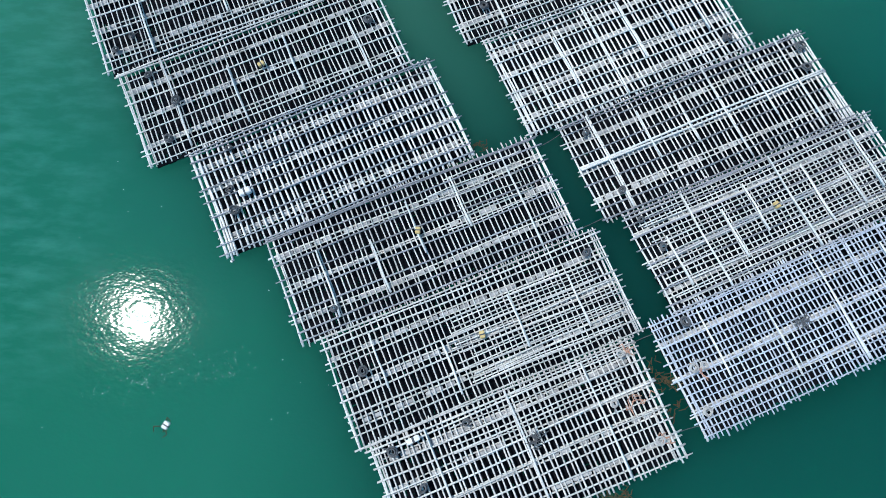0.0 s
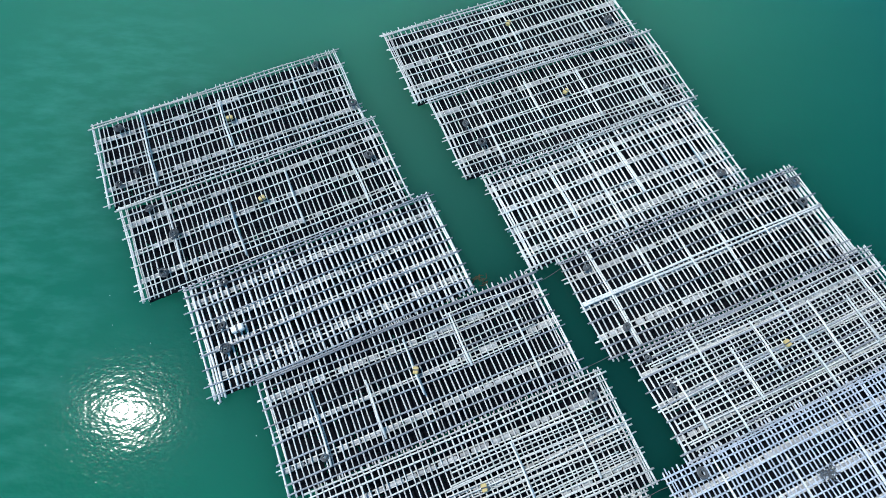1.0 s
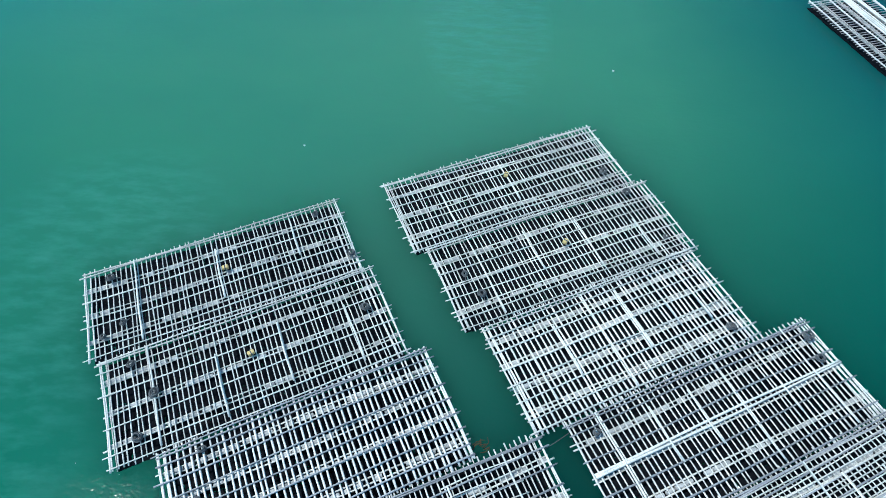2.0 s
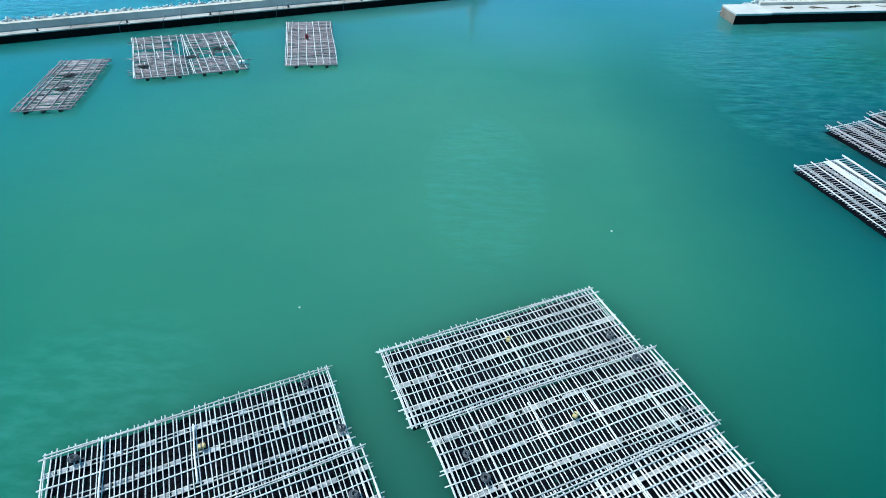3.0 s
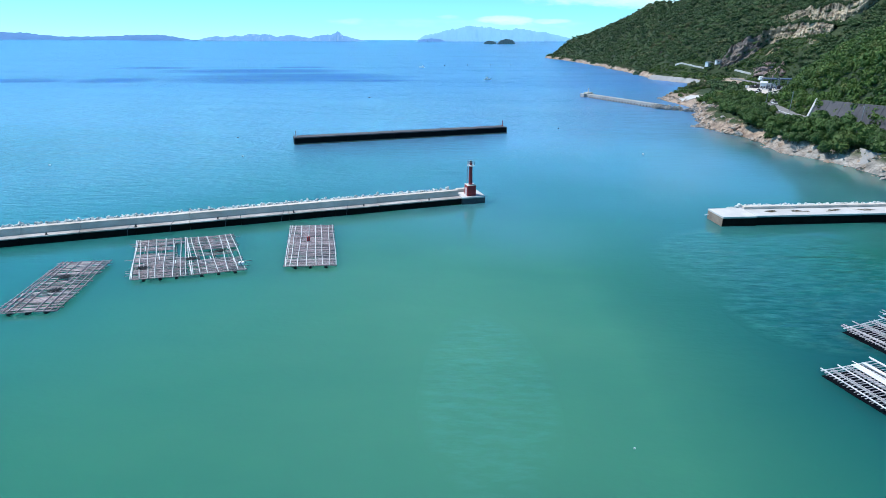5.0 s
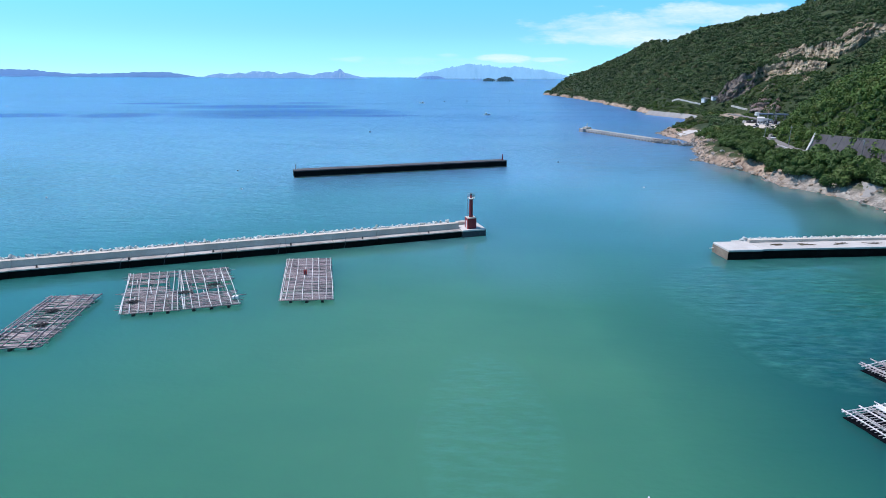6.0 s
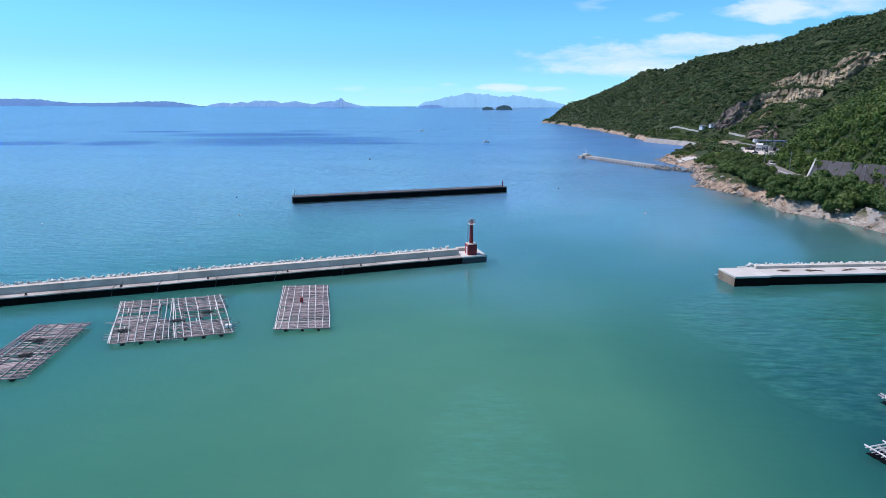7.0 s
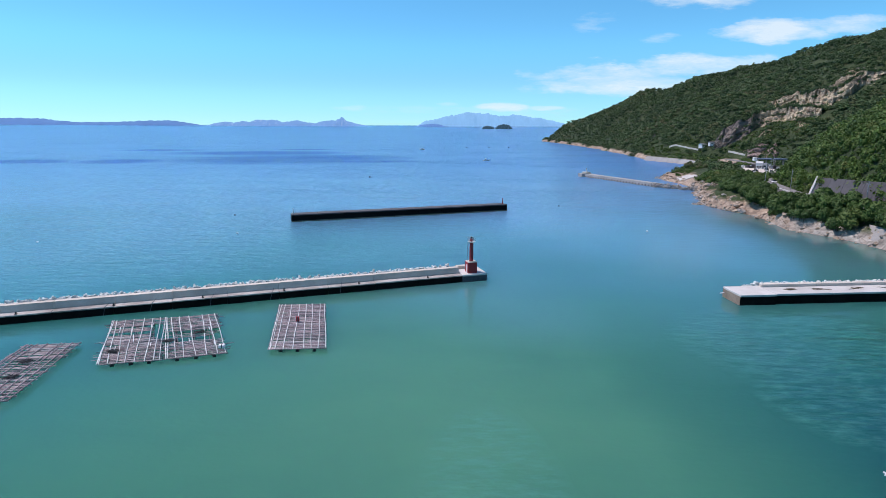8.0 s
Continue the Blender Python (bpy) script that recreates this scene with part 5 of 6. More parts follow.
def low_scrub():
    """Knee-high bushes on the open ground round the yard, the beach and the road cutting."""
    rng = random.Random(29)
    kinds = [tufted(k + 80, 60, 1, 0.17) for k in range(4)]
    keep_clear = [(p[:2], q[:2], 5.0) for p, q in zip(road_line, road_line[1:])] + [((180, 345), (222, 400), 19), ((150, 376), (174, 394), 8), ((232, 607), (242, 562), 2.2), ((253, 526), (256, 503), 2.0), ((205, 434), (247, 508), 8), ((250, 482), (250, 470), 6)]
    pieces = []
    for x0, x1, y0, y1, count in ((152, 205, 386, 450, 900), (205, 262, 425, 535, 1500), (226, 246, 555, 612, 420), (160, 185, 330, 385, 260), (262, 300, 468, 530, 520)):
        for k in range(count):
            x, y = rng.uniform(x0, x1), rng.uniform(y0, y1)
            if x < along(SHORE, y) + 9 or in_cut(x, y, keep_clear):
                continue
            s = rng.uniform(0.6, 1.5)
            pieces.append((*rng.choice(kinds), pose(x, y, ground(x, y) + 0.2 * s, 0, 0, rng.uniform(0, 360)) @ Matrix.Scale(s, 4)))
    joined("low_scrub", pieces, LEAF_BRIGHT, "low bright green bushes on open ground", "bushes")


low_scrub()


def tetrapod_rubble():
    """The lower armour blocks, too many and too small to tell apart."""
    rng = random.Random(12)
    bm = bmesh.new()
    for way in ((0, 0, 1), (0.943, 0, -0.333), (-0.471, 0.816, -0.333), (-0.471, -0.816, -0.333)):
        tube(bm, (0, 0, 0), Vector(way) * 1.0, 0.42, 0.27, 6)
    bmesh.ops.triangulate(bm, faces=bm.faces)
    bm.verts.index_update()
    V = np.array([v.co[:] for v in bm.verts])
    F = np.array([[v.index for v in f.verts] for f in bm.faces])
    bm.free()
    pieces = []
    for m, x0, x1, y, top, count in ((pose(4.0, 141.35, 0, 0, 0, 19.2), -138, -1.5, 4.0, 2.5, 1000), (pose(58.6, 125.2, 0, 0, 0, 4.6), 7.0, 66, 6.3, 2.15, 480)):
        for k in range(count):
            d = 4.4 * rng.random() ** 1.2
            s = rng.uniform(0.52, 0.8)
            pieces.append((V, F, m @ pose(x0 + (x1 - x0) * (k + rng.random()) / count, y + d, top - d * 0.42 + rng.uniform(-0.3, 0.25), rng.uniform(0, 360), rng.uniform(0, 360), 0) @ Matrix.Scale(s, 4)))
    joined("tetrapod_rubble", pieces, TETRA, "pale concrete tetrapods sloping into the sea", "tetrapods")


tetrapod_rubble()


def tree_kind(seed):
    """A broadleaf shore tree: leaning trunk, limbs, uneven crown."""
    rng = random.Random(seed)
    root = new("tree")
    bm = bmesh.new()
    lean = Vector((rng.uniform(-0.6, 0.2), rng.uniform(-0.4, 0.4), 0))
    top = Vector((0, 0, 3.4)) + lean
    tube(bm, (0, 0, -0.6), lean * 0.4 + Vector((0, 0, 1.7)), 0.2, 0.15, 7)
    tube(bm, lean * 0.4 + Vector((0, 0, 1.65)), top, 0.15, 0.09, 7)
    part("trunk", bm, BARK, root)
    for k in range(4):
        a = k * 1.6 + rng.uniform(-0.4, 0.4)
        part("limb", tube(bmesh.new(), lean * 0.4 + Vector((0, 0, 1.6 + 0.3 * k)), top + Vector((1.5 * math.cos(a), 1.5 * math.sin(a), 0.2)), 0.09, 0.03, 5), BARK, root)
    V, F = tufted(seed * 3, 1450, 2, 0.07)
    V = V * np.array([3.1, 3.1, 3.3]) + np.array([lean.x, lean.y, 2.7])
    crown = mesh_from("crown", V.tolist(), F.tolist(), LEAF)
    child("crown", crown, root, None, "uneven dark green crown")
    return tagged(root, "dark green broadleaf tree rooted above shore rocks", "tree", "trees along the shore")


def shore_trees():
    rng = random.Random(17)
    kinds = [tree_kind(k + 2) for k in range(6)]
    spots = []
    for k in range(13):
        spots.append((133.0 + 0.5 * (k % 2), 158 + 2.9 * k))
    y = 191.0
    while y < 345:
        d = 3.0 if y < 231 else (4.5 if y < 249 else 11.5)
        end = along(FOOT, y) - along(SHORE, y) - (7.5 if y < 232 else 11.0) if y < 300 else 34.0
        if y > 318:
            d = 16.0
        while d < end:
            x = along(SHORE, y) + d + rng.uniform(-1.3, 1.3)
            if y > 191 + (x - 128) * 0.5:
                spots.append((x, y + rng.uniform(-1.4, 1.4)))
            d += 3.5
        y += 3.6
    for k, (x, y) in enumerate(spots[:290]):
        s = rng.uniform(0.66, 1.08) * (0.66 if y > 296 else 1.0) * (1.4 if y < 198 or (y < 214 and x > along(SHORE, y) + 8) else 1.0) * (0.72 if 222 < y < 275 and x > along(FOOT, y) - 16 else 1.0)
        m = pose(x, y, ground(x, y), 0, 0, rng.uniform(0, 360))
        kind = kinds[k % 6]
        if k < 6:
            kind.matrix_world = m
            ob = kind
        else:
            ob = copy_thing(kind, m)
        ob.scale = (s, s, s * rng.uniform(0.85, 1.1))


shore_trees()


# ---- quarried rock faces on the hill ----
FRINGE = []


def rock_face(points, seed, mat, label):
    """A broken near-vertical face along points (x, y, height)."""
    n, m = 26 * (len(points) - 1), 22
    rng = random.Random(int(seed * 10))
    floor_z = [ground(p[0], p[1]) for p in points]
    verts, faces = [], []
    xs, ys, hs = [p[0] for p in points], [p[1] for p in points], [p[2] for p in points]
    for i in range(n + 1):
        f = i / n * (len(points) - 1)
        x, y, hh = (float(np.interp(f, range(len(points)), v)) for v in (xs, ys, hs))
        hh *= 0.95 + 0.12 * noise.noise((f * 2.2, seed, 0)) + 0.08 * noise.cell((f * 5.0, seed, 0))
        z0 = float(np.interp(f, range(len(points)), floor_z)) - 5
        for k in range(m + 1):
            g = k / m
            bump = 6.0 * noise.noise((x * 0.08, y * 0.08 + seed, g * 2.0)) + 4.0 * abs(noise.noise((x * 0.2, y * 0.2, g * 5.0 + seed)))
            bump *= 1 - 0.6 * g
            bump += 2.0 * noise.cell((x * 0.2 + 0.1 * y, y * 0.24, g * 2.5 + seed)) + 0.8 * noise.cell((x * 0.5, y * 0.45, g * 6.0 + seed))
            back = 3.5 * g + 2.2 * math.floor(g * 3.4 + noise.noise((x * 0.1, y * 0.1, seed))) + bump - 5.0
            px_, py_ = x + 0.6 * back, y + 0.8 * back
            verts.append((px_, py_, z0 + (hh + 5) * g + 1.2 * noise.noise((i * 0.7, k * 0.9, seed))))
            if k in (0, 8, 14, m) and rng.random() < (0.75 if k in (0, m) else 0.12):
                s = rng.uniform(0.8, 2.4)
                FRINGE.append((px_ + 0.4, py_ + 0.6 * (k == m), verts[-1][2] + 0.2 * s, s, rng.uniform(0, 360)))
        verts.append((x + 15, y + 15, ground(x + 15, y + 15) - 1.5))
    w = m + 2
    for i in range(n):
        for k in range(w - 1):
            a = i * w + k
            faces.append((a, a + w, a + w + 1, a + 1))
    return tagged(new("rock_face", mesh_from("rock_face", verts, faces, mat)), label, "rock face", kind="structure")


CLIFF = plain("quarried_rock", (0.13, 0.10, 0.075), (0.80, 0.67, 0.48), 0.09, 0.95, 6.0, 1.0, 1.2)
CLIFF_DARK = plain("dark_quarried_rock", (0.055, 0.05, 0.055), (0.30, 0.25, 0.21), 0.05, 0.95, 6.0, 1.0, 1.2)
CLIFF_PURPLE = plain("purple_rock", (0.17, 0.125, 0.12), (0.44, 0.34, 0.31), 0.1, 0.95, 7.0, 1.0, 1.0)
rock_face(((249, 547, 7), (254, 542, 17), (263, 535, 18), (275, 534, 14)), 1.5, CLIFF_DARK, "dark blocky quarried rock face on a wooded hill")
rock_face(((275, 535, 17), (284, 540, 14), (291, 535, 12), (296, 524, 12), (296, 508, 12), (298, 494, 11), (302, 482, 6)), 4.2, CLIFF, "tan quarried rock face on a wooded hill")
rock_face(((288, 490, 3), (287, 482, 4.5), (290, 470, 1.5)), 6.3, CLIFF, "grey rock ledge below a quarry face")
rock_face(((314, 580, 3), (312, 560, 7), (319, 547, 12), (320, 532, 14), (319, 515, 15), (322, 500, 12)), 7.7, CLIFF, "pale tan upper quarry face on a wooded hill")
rock_face(((333, 532, 6), (340, 519, 12), (346, 510, 13), (352, 502, 8)), 9.4, CLIFF, "pale tan quarried bench high on a wooded hill")
rock_face(((321, 503, 11), (332, 499, 13), (344, 496, 13), (354, 489, 6)), 5.2, CLIFF, "pale tan quarried bench between two faces")
rock_face(((347, 533, 7), (355, 522, 9), (361, 514, 4)), 8.1, CLIFF, "pale tan topmost quarry bench")
rock_face(((268, 512, 3), (274, 511, 6), (281, 512, 2)), 3.3, CLIFF, "small bare rock outcrop among trees")
rock_face(((254, 506, 6), (259, 492, 8), (263, 478, 7), (265, 470, 4)), 2.9, CLIFF_PURPLE, "purplish bare rock cutting above a yard")
rock_face(((243, 700, 3), (247, 708, 7), (252, 716, 2)), 5.9, ROCK_PALE, "pale rock outcrop in the hill forest")


def face_scrub():
    """Bushes rooted along the edges and ledges of the quarry faces."""
    kinds = [tufted(k + 60, 70, 1, 0.17) for k in range(4)]
    pieces = [(*kinds[k % 4], pose(x, y, z, 0, 0, turn) @ Matrix.Scale(s, 4)) for k, (x, y, z, s, turn) in enumerate(FRINGE)]
    joined("quarry_scrub", pieces, LEAF_FAR, "dark green bushes along quarry ledges", "bushes")


face_scrub()


# ---- yard at the foot of the hill ----
def vehicle(name, x, y, z, turn, long, wide, high, mat, label):
    root = tagged(new(name), label, name.replace("_", " "), "vehicles in the yard")
    root.matrix_world = pose(x, y, z, 0, 0, turn)
    part("body", box(bmesh.new(), (-long / 2, -wide / 2, 0.35), (long / 2, wide / 2, high * 0.55), 0.12), mat, root)
    part("cabin", box(bmesh.new(), (-long * 0.28, -wide * 0.45, high * 0.55), (long * 0.3, wide * 0.45, high), 0.18), GLASS_DARK if high < 2 else mat, root)
    wheel = mesh_of("wheel", tube(bmesh.new(), (0, -0.12, 0), (0, 0.12, 0), 0.34, 0.34, 12), FLOAT_BLACK)
    for sx in (-0.32, 0.32):
        for sy in (-0.45, 0.45):
            child("wheel", wheel, root, Matrix.Translation((sx * long, sy * wide, 0.34)))


for k, (x, y, turn) in enumerate(((179, 348, 60), (183, 353, 60), (187, 357, 62), (191, 366, 60), (196, 362, 60), (199.5, 369, 62), (203, 376, 58), (193, 352, 70), (206, 366, 150), (200, 352, 20), (210, 384, 60))):
    vehicle("car", x, y, 7.75, turn, 4.3, 1.75, 1.5, (PAINT_WHITE, PAINT_WHITE, STEEL)[k % 3], "white parked car on a waterside yard" if k % 3 < 2 else "grey parked car on a waterside yard")
vehicle("truck", 250, 476, ground(250, 476), 75, 7.5, 2.4, 3.2, PAINT_WHITE, "white box truck on the coastal road")
vehicle("car", 160, 292, 7.85, 80, 4.3, 1.75, 1.5, PAINT_WHITE, "white car driving on the coastal road")


def blue_shed():
    """An open steel frame with blue sheet roofs."""
    root = tagged(new("work_shed"), "blue steel-framed open work shed in a yard", "shed")
    root.matrix_world = pose(222, 400, 7.6, 0, 0, -26)
    post = mesh_of("post", box(bmesh.new(), (-0.12, -0.12, 0), (0.12, 0.12, 5.2), 0.02), STEEL)
    for i in range(5):
        for k in range(3):
            child("post", post, root, Matrix.Translation((-10 + 5 * i, -5 + 5 * k, 0)))
    for k in range(3):
        part("beam", box(bmesh.new(), (-10.4, -5.15 + 5 * k, 5.2), (10.4, -4.85 + 5 * k, 5.5), 0.02), BLUE_ROOF, root)
    for i in range(5):
        part("rafter", box(bmesh.new(), (-10.1 + 5 * i, -5.4, 5.502), (-9.9 + 5 * i, 5.4, 5.7), 0.02), STEEL, root)
    for i in range(10):
        if i != 4:
            part("roof_sheet", box(bmesh.new(), (-10.3 + 2.06 * i, -5.4, 5.702), (-8.3 + 2.06 * i, 3.5 + (i % 2) * 1.8, 5.78)), BLUE_ROOF, root)
    part("side_panel", box(bmesh.new(), (-10.5, -5.2, 0.6), (-10.3, 2.0, 4.2), 0.02), PAINT_WHITE, root)


blue_shed()


def crates():
    """Stacked bins and gear under and beside the shed."""
    rng = random.Random(41)
    mats = (FLOAT_BLACK, BLUE_ROOF, CONCRETE_DARK, PAINT_WHITE, STEEL)
    for k in range(34):
        a, b, h = rng.uniform(1.2, 2.6), rng.uniform(1.0, 1.6), rng.uniform(0.9, 2.4)
        mat = mats[k % 5]
        root = tagged(new("storage_bin"), ("black", "blue", "dark grey", "white", "grey")[k % 5] + " storage bin with ribbed sides in a yard", "bin", "bins in the yard")
        root.matrix_world = pose(211 + rng.uniform(-12, 9), 394 + rng.uniform(-9, 7), 7.62, 0, 0, rng.uniform(-30, 30))
        part("body", box(bmesh.new(), (-a / 2, -b / 2, 0), (a / 2, b / 2, h), 0.06), mat, root)
        part("rim", box(bmesh.new(), (-a / 2 - 0.05, -b / 2 - 0.05, h + 0.002), (a / 2 + 0.05, b / 2 + 0.05, h + 0.12), 0.03), mat, root)


crates()


def hut(x, y, z, turn, a, b, h, roof, label):
    root = tagged(new("hut"), label, "building", "small buildings by the road")
    root.matrix_world = pose(x, y, z, 0, 0, turn)
    wall = part("wall", box(bmesh.new(), (-a / 2, -b / 2, -1), (a / 2, b / 2, h), 0.04), PAINT_WHITE, root)
    bm = bmesh.new()
    bar_profile(bm, a + 0.8, ((-b / 2 - 0.4, h + 0.002), (0, h + b * 0.22), (b / 2 + 0.4, h + 0.002)), -a / 2 - 0.4)
    part("roof", bm, roof, root)
    for k in (-1, 1):
        part("window", box(bmesh.new(), (k * a * 0.25 - 0.5, -b / 2 - 0.03, 1.0), (k * a * 0.25 + 0.5, -b / 2 - 0.004, 2.0)), GLASS_DARK, root)
    part("door", box(bmesh.new(), (-0.45, -b / 2 - 0.03, 0), (0.45, -b / 2 - 0.004, 1.95)), STEEL, root)


hut(203, 384, 7.6, -30, 3.6, 3.2, 4.2, PAINT_WHITE, "small white hut with a pale roof in a yard")
hut(209, 390, 7.6, -30, 4, 3.4, 2.8, STEEL, "small white hut with a grey roof in a yard")
hut(246, 561, ground(246, 561) - 0.8, 20, 8, 4, 2.8, STEEL, "white roadside house with a grey roof")
hut(251, 553, ground(251, 553) - 0.8, 0, 7, 4, 2.6, CONCRETE_DARK, "white roadside house with a dark roof")


def lamp_post(x, y, z, h):
    root = tagged(new("utility_pole"), "thin grey concrete utility pole by the road", "pole", "poles along the road")
    root.matrix_world = pose(x, y, z)
    part("pole", tube(bmesh.new(), (0, 0, 0), (0, 0, h), 0.15, 0.1, 8), STEEL, root)
    part("crossarm", box(bmesh.new(), (-0.06, -0.9, h - 0.9), (0.06, 0.9, h - 0.75), 0.02), STEEL, root)


for x, y in ((150, 262), (158, 296), (180, 331), (205, 372), (143, 208), (138.5, 178)):
    lamp_post(x, y, 7.6, 9.0)

slab("yard", ((178, 338, 7.62), (176, 350, 7.62), (208, 414, 7.62), (238, 400, 7.62)), 2.0, CONCRETE, "pale concrete yard at the hill's foot", "yard")

# ---- boats and buoys ----
def boat(x, y, turn, long, label):
    root = tagged(new("fishing_boat"), label, "boat", "boats offshore")
    root.matrix_world = pose(x, y, 0, 0, 0, turn)
    bm = bmesh.new()
    n = 10
    loops = []
    for i in range(n + 1):
        f = i / n
        w = long * 0.14 * (1 - max(0.0, (f - 0.55) / 0.45) ** 2) + 0.02
        sheer = 0.7 + 0.8 * f * f
        loops.append([bm.verts.new((long * (f - 0.5), sy * w * k, z)) for sy, k, z in ((-1, 1, sheer), (-1, 0.8, -0.2), (1, 0.8, -0.2), (1, 1, sheer), (1, 0.85, sheer - 0.3), (-1, 0.85, sheer - 0.3))])
    for p, q in zip(loops, loops[1:]):
        for k in range(6):
            bm.faces.new((p[k], q[k], q[(k + 1) % 6], p[(k + 1) % 6]))
    bm.faces.new(loops[0][::-1])
    bm.faces.new(loops[-1])
    part("hull", bm, PAINT_WHITE, root)
    cabin = part("wheelhouse", box(bmesh.new(), (-long * 0.25, -long * 0.08, 0.5), (long * 0.02, long * 0.08, 2.4), 0.1), PAINT_WHITE, root)
    part("window", box(bmesh.new(), (long * 0.021, -long * 0.07, 1.5), (long * 0.021 + 0.03, long * 0.07, 2.1)), GLASS_DARK, cabin)
    part("mast", tube(bmesh.new(), (-long * 0.3, 0, 0.5), (-long * 0.3, 0, 4.2), 0.06, 0.04, 6), STEEL, root)


boat(41.5, 588.0, 15, 6.5, "small white fishing boat on open water")
boat(-34.0, 850.0, 160, 8.0, "small white fishing boat far out on open water")


def buoy(x, y, r, mat, label):
    bm = bmesh.new()
    bmesh.ops.create_uvsphere(bm, u_segments=14, v_segments=9, radius=r)
    for v in bm.verts:
        v.co.z = v.co.z * 0.85 + r * 0.35
    root = tagged(new("buoy"), label, "buoy", "buoys on the water")
    root.matrix_world = pose(x, y, 0)
    part("ball", bm, mat, root)
    part("eye", ring(bmesh.new(), r * 0.2, r * 0.06, r * 1.22, 8), STEEL, root)


for x, y, r, mat, label in ((68.3, 204.5, 0.32, WHITE, "white ball buoy floating on green water"), (50.4, 264.5, 0.3, FLOAT_BLACK, "black ball buoy floating on water"), (-83.0, 237.0, 0.35, FLOAT_BLACK, "black ball buoy floating on water"),
                            (-68.2, 199.0, 0.36, WHITE, "white ball buoy floating on green water"), (-51.6, 403.0, 0.6, FLOAT_BLACK, "large black mooring buoy on open water"), (18.5, 55.9, 0.11, WHITE, "small white float on green water"),
                            (-13.5, 43.9, 0.1, WHITE, "small white float on green water"), (-1.9, 901, 0.8, FLOAT_BLACK, "black net buoy far out"), (33.9, 926, 0.8, FLOAT_BLACK, "black net buoy far out"),
                            (70, 929, 0.8, FLOAT_BLACK, "black net buoy far out"), (101.8, 931, 0.8, FLOAT_BLACK, "black net buoy far out"), (-123.5, 184.0, 0.35, WHITE, "white ball buoy floating on green water"), (1.0, 26.9, 0.13, FLOAT_BLACK, "small black float on green water")):
    buoy(x, y, r, mat, label)


# ---- things lying on the rafts ----
DECK = 0.84


def coil_kind(seed, mat):
    rng = random.Random(seed)
    bm = bmesh.new()
    for k in range(6):
        ring(bm, rng.uniform(0.2, 0.36), 0.045, 0.06 + 0.05 * k, 14, rng.uniform(0.75, 1.0), rng.uniform(0, 3), (rng.uniform(-0.07, 0.07), rng.uniform(-0.07, 0.07)))
    tube(bm, (0.3, 0, 0.05), (0.75, rng.uniform(-0.3, 0.3), 0.03), 0.04, 0.04, 5)
    return mesh_of("rope_coil", bm, mat)


COILS = [coil_kind(k, ROPE_DARK) for k in range(4)]
PALE_COILS = [coil_kind(k + 9, ROPE_PALE) for k in range(2)]
for k, (x, y) in enumerate(((-25.0, 22.8), (-22.2, 20.7), (-19.9, 18.6), (-20.0, 15.5), (-15.6, 14.8), (-15.2, 11.6), (-14.7, 10.0), (-5.9, 25.5), (-7.4, 3.1), (9.9, 7.1), (-5.3, -1.0), (-3.2, -6.0), (1.5, -4.2),
                            (-1.2, -8.2), (3.1, 26.8), (21.7, 24.1), (10.4, 16.1), (12.7, 11.7), (27.2, 23.4), (27.4, 21.6), (13.9, 9.5), (15.3, 7.5), (16.3, 2.3), (-26.2, 27.9), (-23.9, 24.0), (-11.0, 34.6), (14.6, 40.0),
                            (16.3, 37.5), (18.7, 32.6), (1.8, 28.6), (-7.5, 30.6))):
    ob = new("rope_coil", COILS[k % 4])
    s = 0.7 + 0.1 * (k % 4)
    ob.matrix_world = pose(x, y, DECK, 0, 0, 47 * k) @ Matrix.Scale(s, 4)
    tagged(ob, "dark tarred rope coil lying on bamboo poles", "rope coil", "rope coils on the rafts")
for k, (x, y) in enumerate(((11.7, 0.2), (16.5, -0.7), (17.2, -0.6), (17.1, -3.5), (11.1, -3.0), (13.9, -5.3))):
    ob = new("rope_coil", PALE_COILS[k % 2])
    ob.matrix_world = pose(x, y, DECK + 0.05, 0, 0, 71 * k) @ Matrix.Scale(0.8, 4)
    tagged(ob, "pale frayed rope heap on bamboo poles", "rope coil", "rope coils on the rafts")


def tangle(x, y, mat, label, count, reach, seed, name="rope_tangle", z=DECK):
    rng = random.Random(seed)
    bm = bmesh.new()
    for k in range(count):
        a, b = rng.uniform(0, 6.28), rng.uniform(0, 6.28)
        p = Vector((rng.uniform(-reach, reach), rng.uniform(-reach, reach) * 0.5, rng.uniform(0.0, 0.16)))
        q = p + Vector((0.45 * math.cos(a), 0.45 * math.sin(a), rng.uniform(-0.05, 0.08)))
        r = q + Vector((0.35 * math.cos(b), 0.35 * math.sin(b), rng.uniform(-0.05, 0.05)))
        tube(bm, p, q, 0.03, 0.03, 4)
        tube(bm, q, r, 0.03, 0.02, 4)
    ob = new(name, mesh_of(name, bm, mat))
    ob.matrix_world = pose(x, y, z, 0, 0, 23)
    return tagged(ob, label, name.replace("_", " "), kind="stuff")


for k, (x, y) in enumerate(((16.9, -0.9), (13.2, -2.6), (14.2, -5.2), (12.2, 0.4), (12.2, -3.1))):
    tangle(x, y, ROPE_ORANGE, "faded orange rope tangled over bamboo poles", 5, 0.4, k)
for k, (x, y) in enumerate(((6.1, -5.3), (24.2, 2.4))):
    tangle(x, y, ROPE_DARK, "black net heap lying on bamboo poles", 20, 0.25, 30 + k, "net_heap")
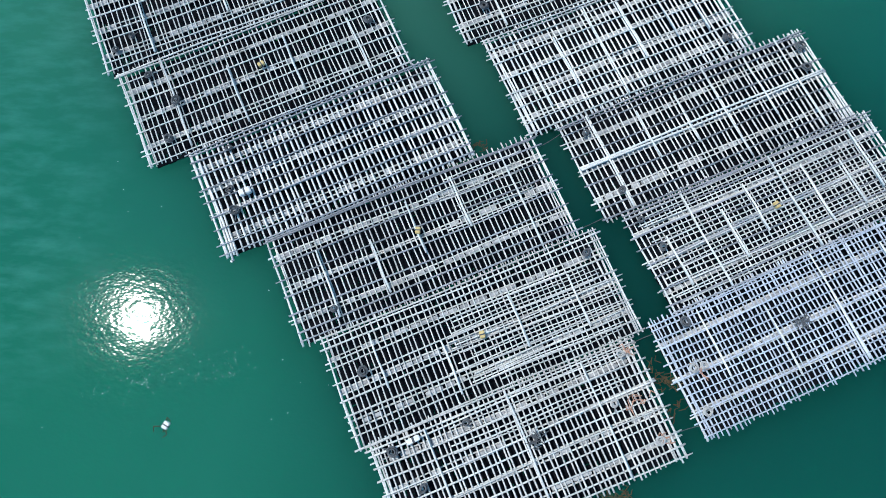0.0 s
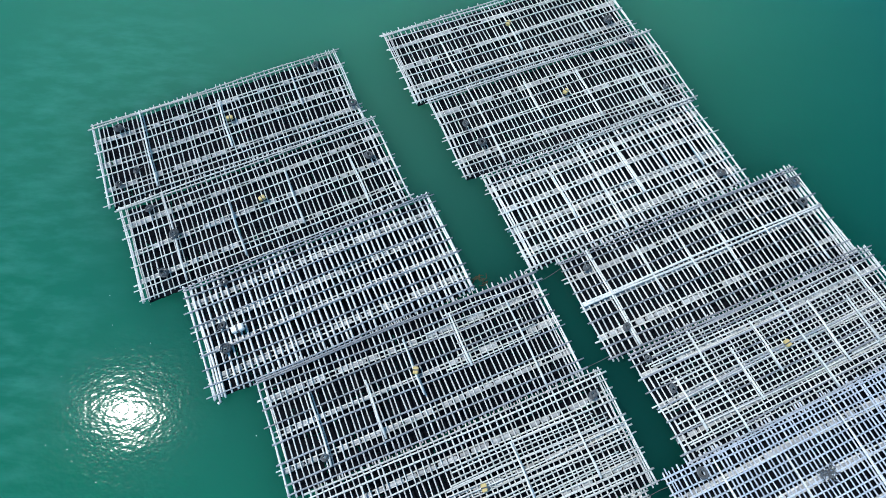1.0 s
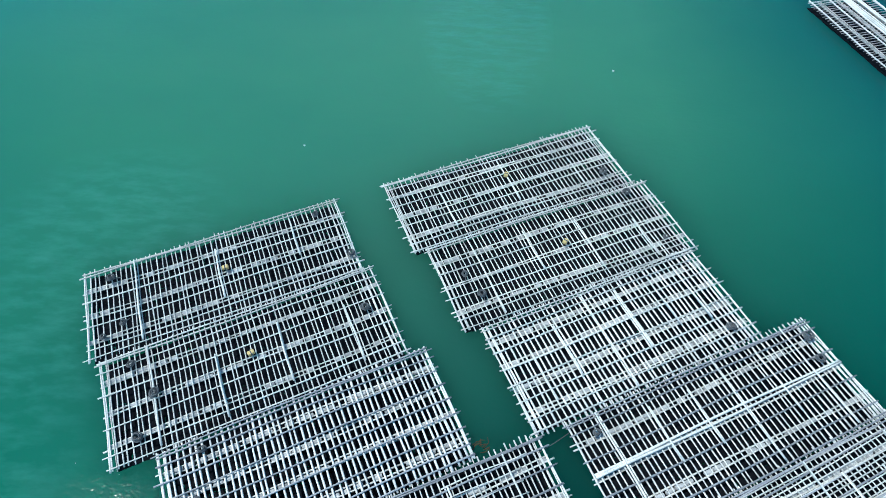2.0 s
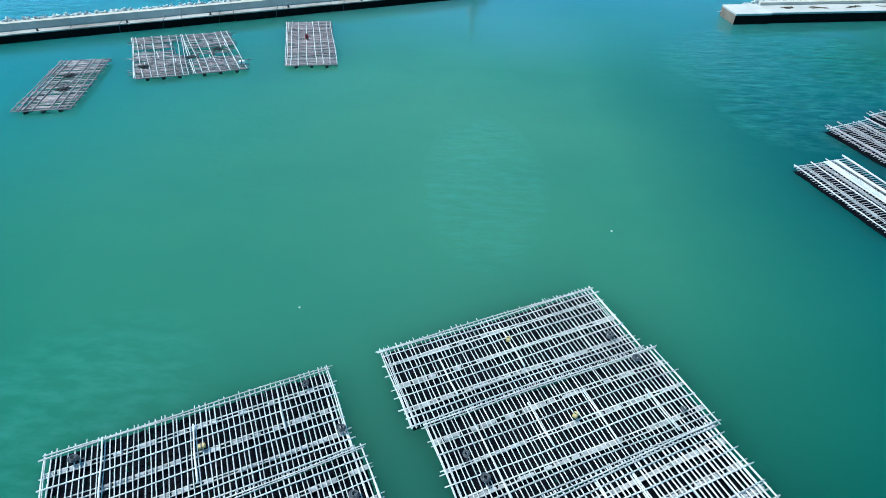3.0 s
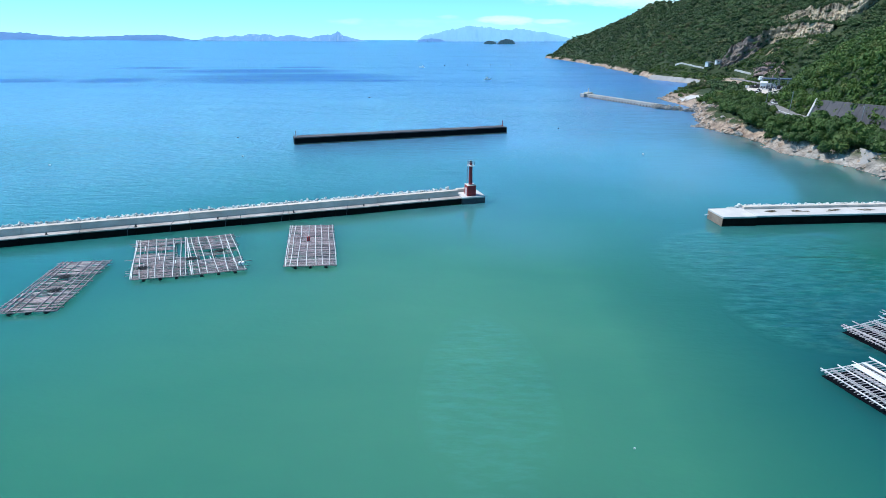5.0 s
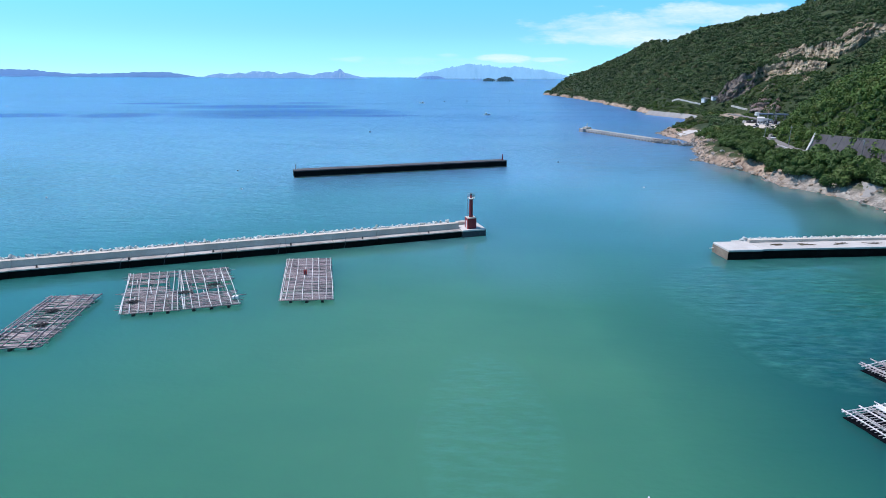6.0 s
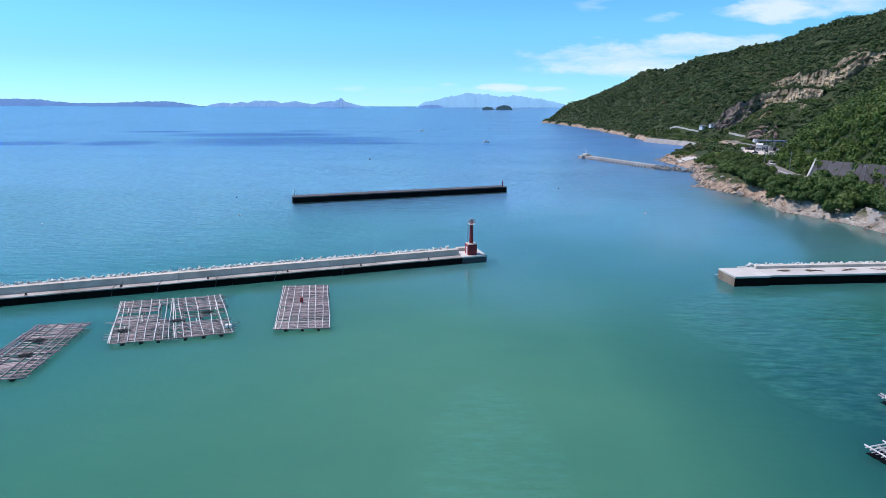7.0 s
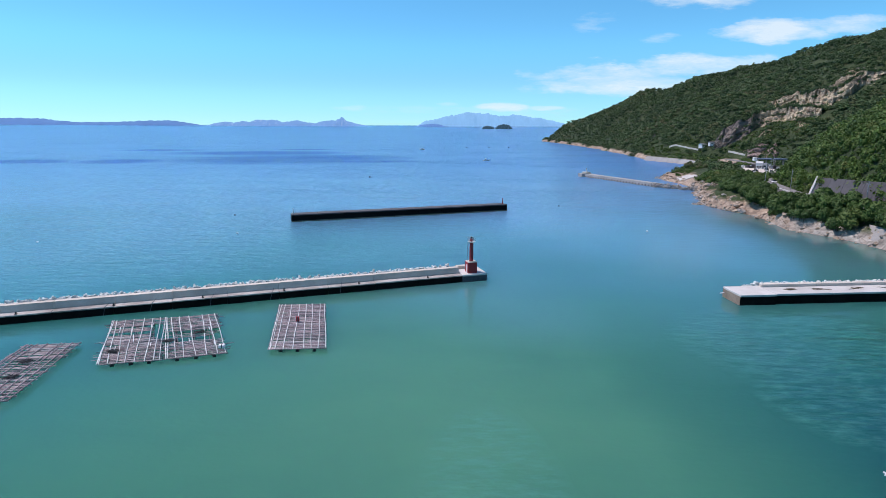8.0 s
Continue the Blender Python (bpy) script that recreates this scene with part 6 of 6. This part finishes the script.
for k, (x, y, n) in enumerate(((14.5, -1.5, 16), (15.1, -1.9, 14), (15.3, -3.6, 12), (14.1, -0.4, 8), (11.5, -8.6, 20), (10.3, -9.0, 12), (2.6, 15.4, 10))):
    tangle(x, y, WEED, "brown seaweed drifting between the rafts", n, 0.7, 50 + k, "seaweed_clump", 0.02)


def lump(x, y, z, a, b, c, mat, name, label, turn=20):
    bm = box(bmesh.new(), (-a / 2, -b / 2, 0), (a / 2, b / 2, c), min(a, b, c) * 0.18)
    ob = new(name)
    ob.matrix_world = pose(x, y, z, 0, 0, turn)
    part("body", bm, mat, ob)
    part("strap", box(bmesh.new(), (-a * 0.08, -b / 2 - 0.012, -0.005), (a * 0.08, b / 2 + 0.012, c + 0.012), 0.0), ROPE_DARK, ob)
    return tagged(ob, label, name.replace("_", " "))


for k, (x, y) in enumerate(((-17.4, 29.0), (-13.8, 21.6), (10.2, 31.9), (5.7, 39.4), (-1.8, 8.6), (2.6, 1.4), (23.6, 10.6))):
    lump(x, y, DECK, 0.5, 0.36, 0.3, YELLOW, "foam_block", "faded yellow foam block tied on a raft", 20 + 17 * k)
lump(-14.1, 11.4, DECK, 0.85, 0.5, 0.4, WHITE, "cool_box", "white foam box standing on a raft", 25)
lump(-1.9, -5.3, DECK, 0.9, 0.35, 0.25, WHITE, "cool_box", "white foam box lying on a raft", 25)
lump(-18.2, -4.5, -0.12, 0.5, 0.42, 0.3, WHITE, "foam_debris", "weathered white foam lump drifting on green water", 60)
lump(-14.9, 6.6, -0.05, 0.3, 0.18, 0.16, WHITE, "foam_debris", "small white foam scrap drifting on green water", 50)
tangle(-18.2, -4.55, WEED, "brown seaweed clinging to drifting foam", 5, 0.3, 77, "seaweed_clump", 0.02)


def specks():
    """Foam flecks drifting in loose lines."""
    rng = random.Random(4)
    bm = bmesh.new()
    for k in range(150):
        f = rng.random()
        line = k % 3
        x = (-24 + 11 * f, -21 + 8 * f, -27 + 26 * rng.random())[line] + rng.gauss(0, 0.4)
        y = (-2.4 + 2.6 * f, -1.9 + 1.2 * f, -6 + 22 * rng.random())[line] + rng.gauss(0, 0.35)
        r = rng.uniform(0.012, 0.032)
        bmesh.ops.create_icosphere(bm, subdivisions=1, radius=r, matrix=Matrix.LocRotScale((x, y, 0.0), None, (rng.uniform(0.8, 1.8), 1.0, 0.5)))
    tagged(new("foam_flecks", mesh_of("foam_flecks", bm, WHITE)), "white foam flecks drifting on green water", "foam", kind="stuff")


specks()

# clutter on the old rafts
for k, (x, y, mat, name, label) in enumerate(((-51.2, 99.2, FLOAT_BLACK, "net_heap", "black net heap on an old raft"), (-41.2, 107.5, FLOAT_BLACK, "net_heap", "black net heap on an old raft"), (-61.8, 95.3, FLOAT_BLACK, "net_heap", "black net heap on an old raft"),
                                              (-60.0, 90.0, FLOAT_BLACK, "net_heap", "black net heap on an old raft"), (-44.6, 103.4, FLOAT_BLACK, "net_heap", "black net heap on an old raft"))):
    tangle(x, y, mat, label, 110, 0.5, 90 + k, name, 0.7)
lump(-34.9, 100.9, 0.72, 1.0, 0.7, 0.5, WHITE, "cool_box", "white foam box on an old raft", 10)
lump(-26.1, 113.0, 0.72, 0.6, 0.6, 0.9, RED, "marker_drum", "small red drum standing on an old raft", 10)


def line_between(a, b, sag, label):
    bm = bmesh.new()
    pts = [Vector(a).lerp(Vector(b), k / 8) - Vector((0, 0, sag * math.sin(math.pi * k / 8))) for k in range(9)]
    for p, q in zip(pts, pts[1:]):
        tube(bm, p, q, 0.022, 0.022, 4)
    tagged(new("mooring_line", mesh_of("mooring_line", bm, ROPE_DARK)), label, "mooring line", "lines between the rafts")


line_between((6.4, 14.8, 0.7), (8.7, 16.2, 0.7), 0.3, "thin dark line tying two rafts")
line_between((9.0, 8.6, 0.7), (11.6, 9.8, 0.7), 0.3, "thin dark line tying two rafts")
line_between((12.9, 1.0, 0.7), (14.4, 1.6, 0.7), 0.3, "thin dark line tying two rafts")
line_between((14.8, -5.0, 0.7), (16.6, -4.4, 0.7), 0.3, "thin dark line tying two rafts")
